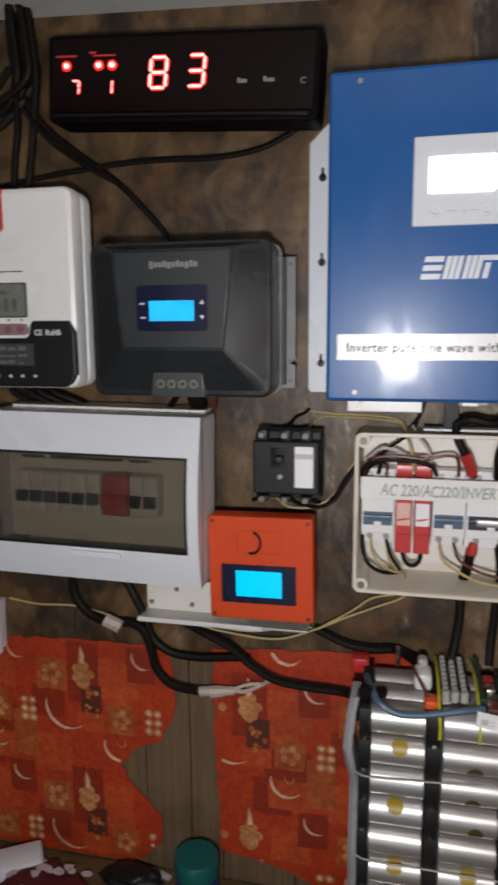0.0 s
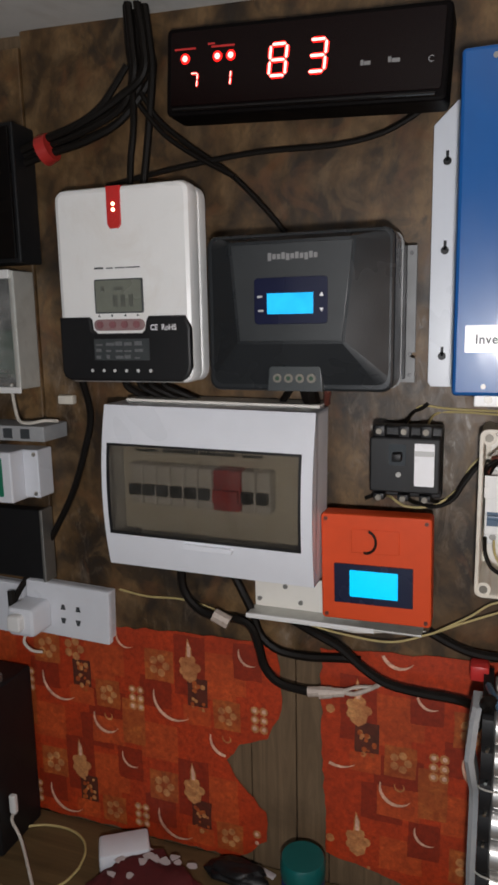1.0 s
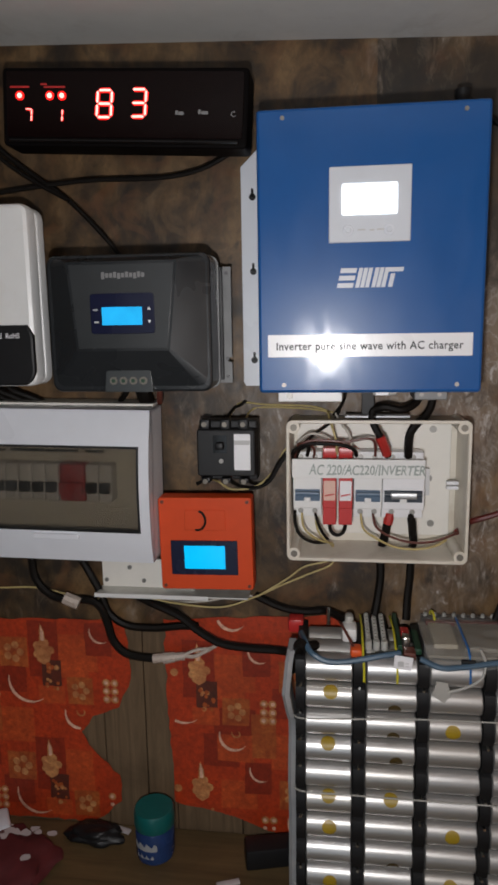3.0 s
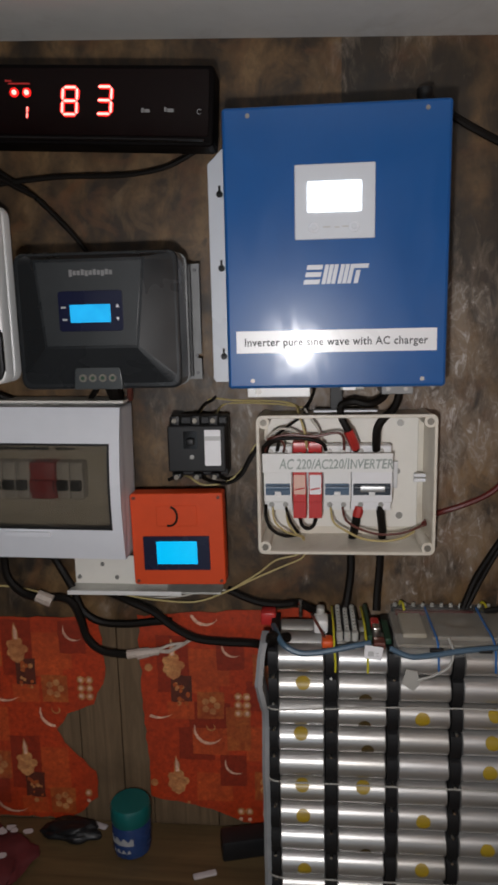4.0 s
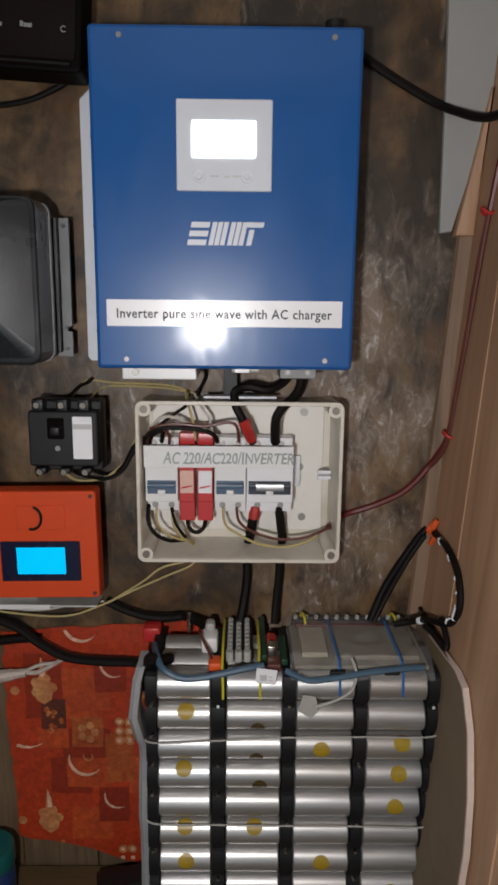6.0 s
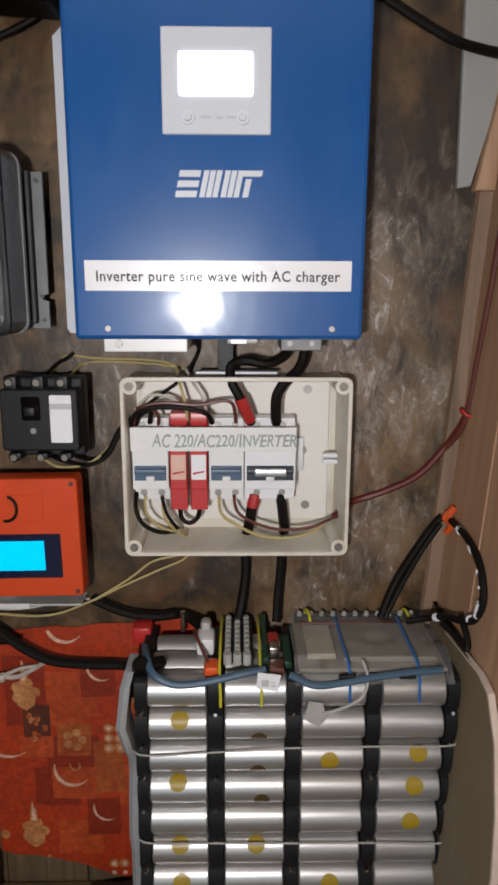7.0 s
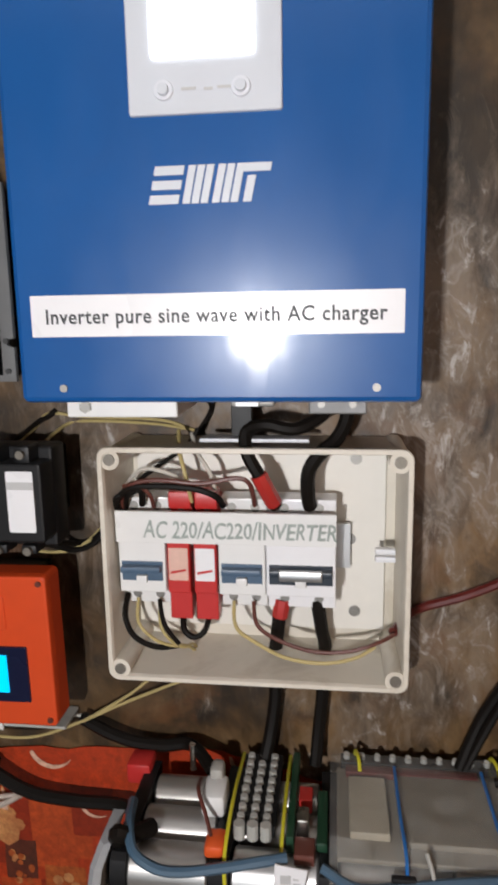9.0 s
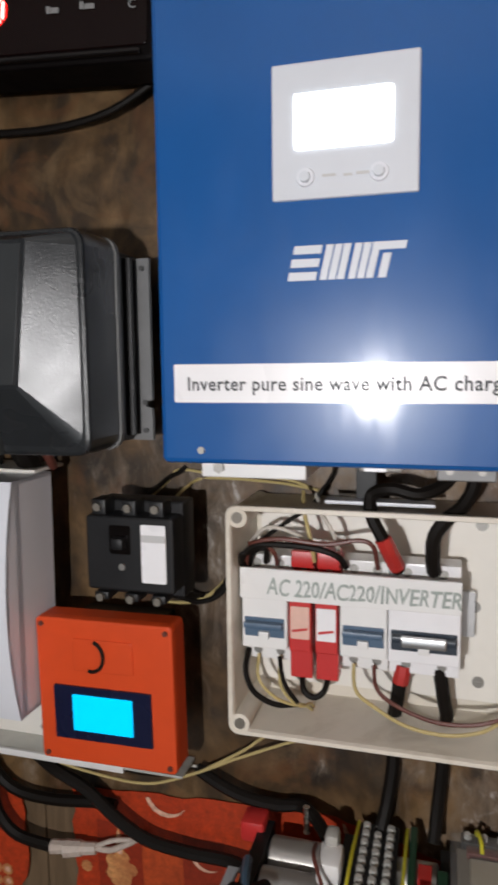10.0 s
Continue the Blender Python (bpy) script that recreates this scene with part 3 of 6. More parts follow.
def motif(bm, ox, oz, y, inside, k):
    """One repeat of the print round a flame at ox, oz."""
    u, level = PX / 415, [0]

    def put(pts, slot, lift):
        pts = [(ox + a * u, oz - b * u * 1.05) for a, b in pts]
        level[0] += 1
        if all(inside(*p) for p in pts):
            flat(bm, pts, y - level[0] * 0.00001, slot)

    def square(cx, cy, w, h, slot, lift):
        n = 3
        ring = [(-w / 2 + w * i / n, -h / 2) for i in range(n)] + [(w / 2, -h / 2 + h * i / n) for i in range(n)]
        ring += [(w / 2 - w * i / n, h / 2) for i in range(n)] + [(-w / 2, h / 2 - h * i / n) for i in range(n)]
        put([(cx + a + k.uniform(-2, 2), cy + b + k.uniform(-2, 2)) for a, b in ring], slot, lift)

    def blob(cx, cy, r, slot, lift, squash=1.0):
        put([(cx + r * math.cos(a / 8 * 6.2832), cy + squash * r * math.sin(a / 8 * 6.2832)) for a in range(8)], slot, lift)

    def curl(cx, cy, r, a0, a1, w, slot, lift, shrink=0.0):
        n = 9
        for i in range(n):
            quad = []
            for j, s in ((i, 1), (i + 1, 1), (i + 1, -1), (i, -1)):
                f = j / n
                a, rr = radians(a0 + (a1 - a0) * f), r * (1 - shrink * f)
                ww = w * max(0.08, math.sin(math.pi * min(1, f * 0.9 + 0.1)))
                quad.append((cx + (rr + s * ww / 2) * math.cos(a), cy + (rr + s * ww / 2) * math.sin(a)))
            put(quad, slot, lift)

    square(-115, -125, 130, 120, 1, 1)
    square(-290, 30, 120, 100, 1, 1)
    square(95, 30, 110, 150, 1, 1)
    square(-225, -30, 90, 110, 2, 1)
    square(70, -120, 120, 110, 2, 1)
    square(-120, 110, 110, 100, 2, 1)
    square(-300, 190, 140, 110, 2, 1)
    square(-300, -130, 120, 90, 1, 2)
    square(0, 10, 105, 190, 2, 2)
    square(25, 104, 68, 116, 3, 3)
    square(-105, 22, 100, 100, 4, 3)
    square(-295, 146, 88, 92, 4, 3)
    square(-205, -175, 80, 150, 4, 3)
    square(20, 165, 90, 60, 1, 3)
    for cx, cy, r, slot in ((-105, 22, 34, 5), (-295, 146, 30, 4), (0, 12, 36, 4)):
        for a in range(5):
            blob(cx + r * 0.7 * math.cos(a * 1.257), cy + r * 0.7 * math.sin(a * 1.257), r * 0.40, slot if slot == 5 else 5, 4)
        blob(cx, cy, r * 0.35, 4, 5)
    for i in range(3):
        for j in (-1, 1):
            blob(-190 + j * 14, 114 + 28 * i, 14, 5, 4)
            blob(-190 + j * 15, 114 + 28 * i, 7, 6, 5)
    put([(-4, -78), (8, -50), (9, -22), (30, 10), (22, 48), (0, 62), (-22, 48), (-30, 10), (-11, -22), (-10, -50)][::-1], 5, 5)
    put([(-4, -70), (5, -48), (5, -20), (-6, -20), (-6, -48)][::-1], 6, 6)
    for j in range(16):
        blob(25 + k.uniform(-22, 22), 104 + k.uniform(-45, 45), k.uniform(4, 9), 5 if j % 3 == 0 else 4, 4)
    curl(-52, 116, 76, 190, 55, 11, 6, 6)
    curl(-300, -172, 52, 195, 40, 11, 6, 6, 0.1)
    curl(-294, -182, 17, 200, -60, 6, 5, 6, 0.5)
    curl(-214, -58, 38, 195, 60, 8, 6, 6)


def inside_of(poly):
    def test(x, z):
        hit, n = False, len(poly)
        for i in range(n):
            (x0, z0), (x1, z1) = poly[i], poly[(i + 1) % n]
            if (z0 > z) != (z1 > z) and x < (x1 - x0) * (z - z0) / (z1 - z0) + x0:
                hit = not hit
        return hit
    return test


def ragged(pts, seed, amount=0.0022, step=0.012):
    k, out, n = random.Random(seed), [], len(pts)
    for i in range(n):
        a, b = Vector(pts[i]), Vector(pts[(i + 1) % n])
        m = max(1, int((b - a).length / step))
        for j in range(m):
            p = a.lerp(b, j / m)
            out.append((p.x + k.uniform(-amount, amount), p.y + k.uniform(-amount, amount)))
    return out


def wallpaper(outline, y, seed, base, label, shift=(0.0, 0.0)):
    poly = ragged(outline, seed)
    ob = solo("wallpaper", prism(poly, y, y + 0.0006), M["paper"], label, "wallpaper", "wallpaper sheets", base=base)
    test, k = inside_of(poly), random.Random(seed)
    for i in range(-5, 6):
        for j in range(-3, 4):
            bm = bmesh.new()
            motif(bm, OX + shift[0] + i * PX, OZ + shift[1] + j * PZ, y - 0.0002 - 0.0000025 * (i % 2 + 2 * (j % 2)), test, k)
            if len(bm.faces) > 2:
                tagged(part("printed_motif", bm, [M[n] for n in KINDS], ob), kind="stuff")
            else:
                bm.free()
    return ob


wallpaper([(-1.0, BENCH + 0.002), (-0.305, BENCH + 0.002), (-0.262, 0.775), (-0.262, 0.818), (-0.30, 0.855), (-0.318, 0.888), (-0.300, 0.912), (-0.258, 0.932), (-0.238, 0.975), (-0.242, 1.03), (-0.25, 1.066), (-0.40, 1.063), (-0.50, 1.058), (-1.0, 1.05)],
          W - 0.0025, 11, (-0.6, W, BENCH), "torn red patterned wallpaper with flowers and curls")
wallpaper([(-0.180, BENCH + 0.045), (-0.10, BENCH + 0.03), (-0.02, BENCH + 0.002), (0.20, BENCH + 0.002), (0.20, 1.05), (0.05, 1.085), (-0.02, 1.08), (-0.10, 1.077), (-0.187, 1.07), (-0.186, 0.95)],
          W - 0.0032, 12, (0.0, W, BENCH), "red patterned wallpaper sheet with a straight cut edge", (0.048, -0.02))

# ---- the wall clock with red digits ----


def seven(x, z, h, on, y, slant=0.06, bold=1.0):
    """Lit bars of one digit: a b c d e f g."""
    w, t = h * 0.58, h * 0.12 * bold
    bm = bmesh.new()
    spots = {"a": (0, h, 1), "g": (0, h / 2, 1), "d": (0, 0, 1), "f": (-w / 2, h * 0.75, 0), "b": (w / 2, h * 0.75, 0), "e": (-w / 2, h * 0.25, 0), "c": (w / 2, h * 0.25, 0)}
    for s in on:
        cx, cz, flatbar = spots[s]
        ln = (w if flatbar else h / 2) * (0.40 + 0.05 * bold)
        pts = [(-ln, 0), (-ln + t / 2, -t / 2), (ln - t / 2, -t / 2), (ln, 0), (ln - t / 2, t / 2), (-ln + t / 2, t / 2)]
        if not flatbar:
            pts = [(b, -a) for a, b in pts][::-1]
        prism([(x + cx + a + slant * (cz + b), z + cz + b) for a, b in pts], y, y + 0.001, 0, bm)
    return bm


def clock():
    c = thing("led_wall_clock", (-0.195, W, 1.731), "long black glossy wall clock with red glowing digits", "clock", lean=3.2)
    f = W - 0.087
    c.scale, c.location = (0.967, 1, 0.967), (-0.187, W, 1.7225)
    part("case", prism(rounded(-0.345, -0.048, 1.690, 1.778, 0.006), f, f + 0.04, 0.003), M["clock_black"], c)
    part("wall_mount", box(-0.30, -0.09, f + 0.04, W - 0.002, 1.712, 1.765, 0.002), M["clock_black"], c)
    part("front_glass", prism(rounded(-0.339, -0.054, 1.700, 1.773, 0.003), f - 0.0012, f + 0.001, 0.0006), M["clock_front"], c, "black glossy front")
    part("lower_ledge", box(-0.336, -0.058, f - 0.004, f + 0.002, 1.6935, 1.6975, 0.0012), M["black_gloss"], c)
    y = f - 0.0022
    for name, x, z, h, on, lab in (("digit", -0.219, 1.7225, 0.0295, "abcdefg", "glowing red figure eight"), ("digit", -0.178, 1.7235, 0.0295, "abgcd", "glowing red figure three"),
                                   ("small_digit", -0.312, 1.7175, 0.0135, "abc", "small partly lit red digit"), ("small_digit", -0.274, 1.7175, 0.0135, "bc", "small partly lit red digit")):
        # each lit bar is a part of its own, with a hot core
        for bar in on:
            d = part(name + "_segment", seven(x, z, h, bar, y, 0.06, 1.45), M["red_rim"], c, lab)
            part("core", seven(x, z, h, bar, y - 0.0006, 0.06, 0.7), M["red_glow"], d)
    for x in (-0.322, -0.285, -0.270):
        d = part("lit_dot", rod((x, y + 0.001, 1.746), (x, y, 1.746), 0.0052, 14), M["red_rim"], c)
        part("core", rod((x, y + 0.0005, 1.746), (x, y - 0.0006, 1.746), 0.003, 12), M["red_glow"], d)
    part("caption", bars([(-0.334, -0.310, 1.7545, 1.7565), (-0.296, -0.288, 1.7575, 1.7595), (-0.292, -0.266, 1.7545, 1.7565)], y), M["red"], c)
    part("caption", bars([(-0.133, -0.130, 1.7255, 1.7305), (-0.1295, -0.123, 1.7255, 1.7292), (-0.106, -0.103, 1.7265, 1.7315), (-0.1025, -0.0945, 1.7262, 1.7298)], y), M["dim_print"], c)
    part("caption", letters("C", -0.068, y, 1.724, 0.006), M["dim_print"], c)


clock()

# ---- the white charge controller ----


def white_controller():
    c = thing("solar_controller", (-0.385, W, 1.41), "white and black solar charge controller with a red lamp strip", "charge controller")
    f = 0.985
    part("back_shell", prism(rounded(-0.465, -0.3025, 1.411, 1.623, 0.014), f + 0.026, f + 0.042, 0.003), M["white"], c)
    part("standoff", box(-0.452, -0.335, f + 0.042, W - 0.002, 1.425, 1.61), M["dull_metal"], c)
    part("heat_sink", prism(rounded(-0.462, -0.3055, 1.415, 1.62, 0.012), f + 0.020, f + 0.027), M["dull_metal"], c)
    part("front_cover", prism(rounded(-0.469, -0.303, 1.411, 1.624, 0.012), f, f + 0.021, 0.006), M["white"], c)
    y = f - 0.0006
    low = [(-0.4685, 1.4245), (-0.466, 1.4165), (-0.457, 1.4125), (-0.318, 1.4125), (-0.309, 1.418), (-0.3045, 1.428), (-0.3045, 1.472), (-0.311, 1.4845),
           (-0.355, 1.4845), (-0.358, 1.4795), (-0.360, 1.4695), (-0.364, 1.466), (-0.420, 1.466), (-0.4255, 1.4705), (-0.4265, 1.4815), (-0.430, 1.4845), (-0.4685, 1.4845)]
    part("lower_cover", prism(low, f - 0.0035, f + 0.022, 0.003), M["black"], c, "black lower cover")
    part("lamp_strip", prism([(-0.4005, 1.6235), (-0.4005, 1.583), (-0.397, 1.579), (-0.387, 1.579), (-0.3835, 1.583), (-0.3835, 1.6235)], f - 0.0016, f + 0.008, 0.0008), M["red"], c, "red lamp strip")
    for z, m in ((1.6045, "red_hot"), (1.5985, "red_hot"), (1.5925, "red"), (1.587, "red")):
        part("lamp", rod((-0.392, f, z), (-0.392, f - 0.0026, z), 0.0026, 12, 0.0018), M[m], c)
    part("screen_frame", prism(rounded(-0.4215, -0.3605, 1.488, 1.5255, 0.002), f - 0.001, f + 0.004, 0.0004), M["charcoal_light"], c)
    part("screen", prism(rounded(-0.4195, -0.3625, 1.4895, 1.524, 0.0015), f - 0.0016, f + 0.004), M["lcd_grey"], c, "unlit grey screen")
    part("screen_marks", bars([(-0.413, -0.408, 1.512, 1.518), (-0.396, -0.384, 1.513, 1.517), (-0.398, -0.392, 1.495, 1.508), (-0.388, -0.382, 1.495, 1.508), (-0.378, -0.372, 1.495, 1.508)], f - 0.0021), M["lcd_mark"], c)
    part("button_panel", prism(rounded(-0.4235, -0.360, 1.469, 1.4815, 0.006), f - 0.0026, f + 0.002, 0.001), M["pink_panel"], c, "dusky pink button strip")
    for x in (-0.415, -0.399, -0.384, -0.369):
        part("button", rod((x, f, 1.4755), (x, f - 0.0042, 1.4755), 0.0048, 14, 0.004), M["pink_button"], c)
    for i, x in enumerate((-0.417, -0.4005, -0.384, -0.368)):
        tri = [(0, 0.0016), (-0.0014, -0.0012), (0.0014, -0.0012)]
        turn = radians((0, 180, 90, -90)[i])
        pts = [(x + a * math.cos(turn) - b * math.sin(turn), 1.4855 + a * math.sin(turn) + b * math.cos(turn)) for a, b in tri]
        part("arrow", prism(pts, y - 0.0004, f), M["dark_print"], c)
    part("caption", bars([(-0.4205, -0.409, 1.5365, 1.5385), (-0.405, -0.397, 1.5365, 1.5378), (-0.394, -0.382, 1.5365, 1.5378), (-0.380, -0.3635, 1.5365, 1.5378)], y), M["dark_print"], c)
    part("mark", letters("CE  RoHS", -0.3515, f - 0.0042, 1.469, 0.0062, 0.031), M["label"], c)
    part("socket_panel", prism(rounded(-0.4235, -0.354, 1.436, 1.460, 0.001), f - 0.0042, f), M["charcoal_light"], c)
    k = random.Random(3)
    part("socket_marks", bars([(x, x + k.uniform(0.004, 0.011), z, z + k.uniform(0.0015, 0.005)) for x in (-0.421, -0.408, -0.396, -0.385, -0.372) for z in (1.438, 1.4455, 1.4525)], f - 0.0047), M["faint_print"], c)
    for x in (-0.4275, -0.4125, -0.3985, -0.3835, -0.369, -0.3535):
        part("terminal_mark", rod((x, f, 1.4245), (x, f - 0.0044, 1.4245), 0.0019, 10), M["grey_print"], c)


white_controller()

# ---- the dark charge controller ----


def dark_controller():
    c = thing("charge_controller", (-0.187, W, 1.405), "charcoal charge controller with faceted front and blue screen", "charge controller")
    c.scale, c.location = (0.967, 1, 0.967), (-0.1807, W, 1.4073)
    part("heat_sink", box(-0.272, -0.0945, 1.012, W - 0.003, 1.408, 1.556, 0.001), M["black"], c, "black finned heat sink")
    for i in range(4):
        part("fin", box(-0.0945, -0.089 + 0.0025 * (i % 2), 1.017 + 0.0135 * i, 1.0215 + 0.0135 * i, 1.412, 1.552, 0.001), M["black"], c)
    part("flange", prism([(-0.10, 1.407), (-0.078, 1.407), (-0.078, 1.433), (-0.0835, 1.4345), (-0.0835, 1.4385), (-0.078, 1.44), (-0.078, 1.553), (-0.10, 1.553)], 1.046, 1.05), M["rail_metal"], c, "brushed slotted mounting flange")
    for z in (1.415, 1.438, 1.545):
        part("screw", screw_bm(-0.0835, 1.045, z, 0.0022), M["dark_screw"], c)
    part("shell", prism(rounded(-0.2855, -0.089, 1.404, 1.564, 0.012), 0.964, 1.010, 0.003), M["charcoal"], c)
    part("edge_line", prism(rounded(-0.2865, -0.0875, 1.4035, 1.5645, 0.012), 1.0095, 1.0145), M["rail_metal"], c)
    # the faceted hood
    bm = bmesh.new()
    outer = rounded(-0.2815, -0.092, 1.408, 1.561, 0.010)
    inner = [(-0.137, 1.453), (-0.135, 1.455), (-0.124, 1.553), (-0.125, 1.555), (-0.254, 1.555), (-0.255, 1.553), (-0.247, 1.455), (-0.245, 1.453)]
    a = [bm.verts.new((x, 0.965, z)) for x, z in outer]
    b = [bm.verts.new((x, 0.950, z)) for x, z in inner]
    per = len(outer) // 4
    for q in range(4):
        i0, j0 = q * per, q * 2
        mid = i0 + per // 2
        for i in range(i0, i0 + per - 1):
            j = b[j0] if i < mid else b[j0 + 1]
            bm.faces.new((a[i], a[i + 1], j))
        bm.faces.new((a[mid], b[j0 + 1], b[j0]))
        nxt = (i0 + per) % len(outer)
        bm.faces.new((a[i0 + per - 1], a[nxt], b[(j0 + 2) % 8], b[j0 + 1]))
    bm.faces.new(b)
    part("hood", bm, M["charcoal"], c, "faceted charcoal hood")
    f = 0.950
    part("face_panel", prism([(-0.244, 1.456), (-0.138, 1.456), (-0.127, 1.552), (-0.252, 1.552)], f - 0.0012, f + 0.001, 0.0006), M["charcoal_mid"], c, "grey front panel")
    part("screen_panel", prism(rounded(-0.2275, -0.1515, 1.473, 1.519, 0.004), f - 0.0024, f, 0.0006), M["blue_halo"], c)
    part("screen", prism(rounded(-0.2135, -0.166, 1.483, 1.5035, 0.0006), f - 0.0032, f), M["cyan_glow2"], c, "lit blue screen")
    for z, s in ((1.5015, 1), (1.4865, -1)):
        part("arrow", prism([(-0.1575 - 0.0021, z - 0.0018 * s), (-0.1575 + 0.0021, z - 0.0018 * s), (-0.1575, z + 0.0022 * s)][::s], f - 0.0029, f), M["label"], c)
    part("key_mark", bars([(-0.224, -0.2185, 1.4995, 1.5015), (-0.223, -0.2175, 1.4855, 1.4875)], f - 0.0029), M["grey_print"], c)
    for i in range(11):
        x = -0.2125 + 0.0047 * i
        part("name_bar", bars([(x, x + 0.0036, 1.5365 if i % 4 else 1.5350, 1.5415 if i % 3 else 1.5428)], f - 0.0018), M["dim_print"], c)
    part("terminal_caption", bars([(-0.207, -0.193, 1.4385, 1.4405), (-0.178, -0.173, 1.4385, 1.4405)], 0.9575), M["grey_print"], c)
    part("terminal_cover", prism([(-0.218, 1.4045), (-0.159, 1.4045), (-0.161, 1.4285), (-0.164, 1.4305), (-0.213, 1.4305), (-0.216, 1.4285)], 0.9575, 1.0, 0.001), M["charcoal_light"], c, "grey terminal cover")
    for x in (-0.2065, -0.1945, -0.1825, -0.1705):
        t = part("terminal", rod((x, 0.959, 1.418), (x, 0.9555, 1.418), 0.0046, 16), M["terminal_metal"], c)
        part("slot", rod((x, 0.9565, 1.418), (x, 0.955, 1.418), 0.0024, 10), M["pcb"], t)


dark_controller()

# ---- the consumer unit with its smoked window ----


def bulged(x0, x1, z0, z1, zc, half, y0, bow, thick, bm=None, n=10):
    """A slab bent round a level axis: deepest at zc."""
    bm = bm or bmesh.new()
    rows = []
    for i in range(n + 1):
        z = z0 + (z1 - z0) * i / n
        y = y0 + bow * ((z - zc) / half) ** 2
        rows.append([bm.verts.new(p) for p in ((x0, y, z), (x1, y, z), (x1, y + thick, z), (x0, y + thick, z))])
    for a, b in zip(rows, rows[1:]):
        for k in range(4):
            bm.faces.new((a[k], a[(k + 1) % 4], b[(k + 1) % 4], b[k]))
    bm.faces.new(rows[0]), bm.faces.new(rows[-1])
    return bm


def consumer_unit():
    c = thing("consumer_unit", (-0.297, W, 1.19), "white breaker box with a smoked curved window", "consumer unit", lean=0.8)
    x0, x1, z0, z1 = -0.423, -0.171, 1.191, 1.383
    zc, half, y0, bow = (z0 + z1) / 2, (z1 - z0) / 2, 0.977, 0.013
    wx0, wx1, wz0, wz1 = -0.4165, -0.1835, 1.2315, 1.340
    part("base", box(x0 + 0.02, x1 - 0.03, 1.03, W - 0.002, z0 + 0.012, z1 - 0.012, 0.003), M["ivory"], c)
    for name, a0, a1, b0, b1 in (("top_panel", x0, x1, wz1, z1), ("bottom_panel", x0, x1, z0, wz0), ("stile", x0, wx0, wz0, wz1), ("stile", wx1, x1, wz0, wz1)):
        part(name, bulged(a0, a1, b0, b1, zc, half, y0, bow, 0.004), M["cool_white"], c, "glossy white cover panel")
    bm = bmesh.new()
    for a0, a1 in ((x0, x0 + 0.003), (x1 - 0.003, x1)):
        box(a0, a1, y0 + bow + 0.003, 1.045, z0, z1, 0, bm)
    box(x0, x1, y0 + bow + 0.002, 1.045, z0, z0 + 0.003, 0, bm)
    box(x0, x1, y0 + bow + 0.002, 1.045, z1 - 0.003, z1, 0, bm)
    # webs that close the bend at both flanks
    for xx in (x0, x1 - 0.003):
        n = 8
        pts = [(y0 + bow * ((2 * i / n - 1)) ** 2, z0 + (z1 - z0) * i / n) for i in range(n + 1)] + [(1.0, z1), (1.0, z0)]
        va = [bm.verts.new((xx, y, z)) for y, z in pts]
        vb = [bm.verts.new((xx + 0.003, y, z)) for y, z in pts]
        bm.faces.new(va), bm.faces.new(vb)
        for i in range(len(pts)):
            j = (i + 1) % len(pts)
            bm.faces.new((va[i], va[j], vb[j], vb[i]))
    part("rim_shell", bm, M["cool_white"], c, "glossy white sides of the cover")
    part("window", bulged(wx0, wx1, wz0, wz1, zc, half, y0 + 0.0008, bow, 0.0022), M["smoked"], c, "smoked clear window")
    part("window_rim", bulged(wx0, wx0 + 0.003, wz0, wz1, zc, half, y0 - 0.0003, bow, 0.002, bulged(wx0, wx1, wz0, wz0 + 0.0028, zc, half, y0 - 0.0003, bow, 0.002, bulged(wx0, wx1, wz1 - 0.0028, wz1, zc, half, y0 - 0.0003, bow, 0.002, bulged(wx1 - 0.003, wx1, wz0, wz1, zc, half, y0 - 0.0003, bow, 0.002)))), M["black"], c)
    part("inner_panel", box(wx0 - 0.002, wx1 + 0.002, 1.022, 1.026, wz0 - 0.004, wz1 + 0.004), M["ivory"], c, "ivory inner panel")
    part("writing", bars([(-0.402, -0.372, 1.3235, 1.327), (-0.366, -0.320, 1.3235, 1.328), (-0.318, -0.274, 1.3235, 1.3275), (-0.265, -0.24, 1.3235, 1.327)], 1.0215), M["dark_print"], c)
    x = -0.399
    for i in range(9):
        red = i in (6,)
        w = 0.0345 if red else 0.0176
        b = part("breaker", box(x, x + w - 0.0006, 1.0, 1.024, 1.264, 1.313, 0.0035), M["red" if red else "label"], c, "red breaker" if red else "")
        part("toggle", box(x + 0.002, x + w - 0.0026, 0.993, 1.002, 1.275 if red else 1.277, 1.290, 0.001), M["red" if red else "black"], b)
        x += w
    part("latch", prism(rounded(-0.322, -0.262, 1.2215, 1.2285, 0.003), y0 + 0.0005, y0 + 0.006, 0.001), M["cool_white"], c)
    part("top_lip", box(x0 + 0.006, x1 - 0.006, 1.03, 1.075, z1, z1 + 0.003, 0.001), M["ivory"], c)


consumer_unit()

# ---- the black moulded breaker ----


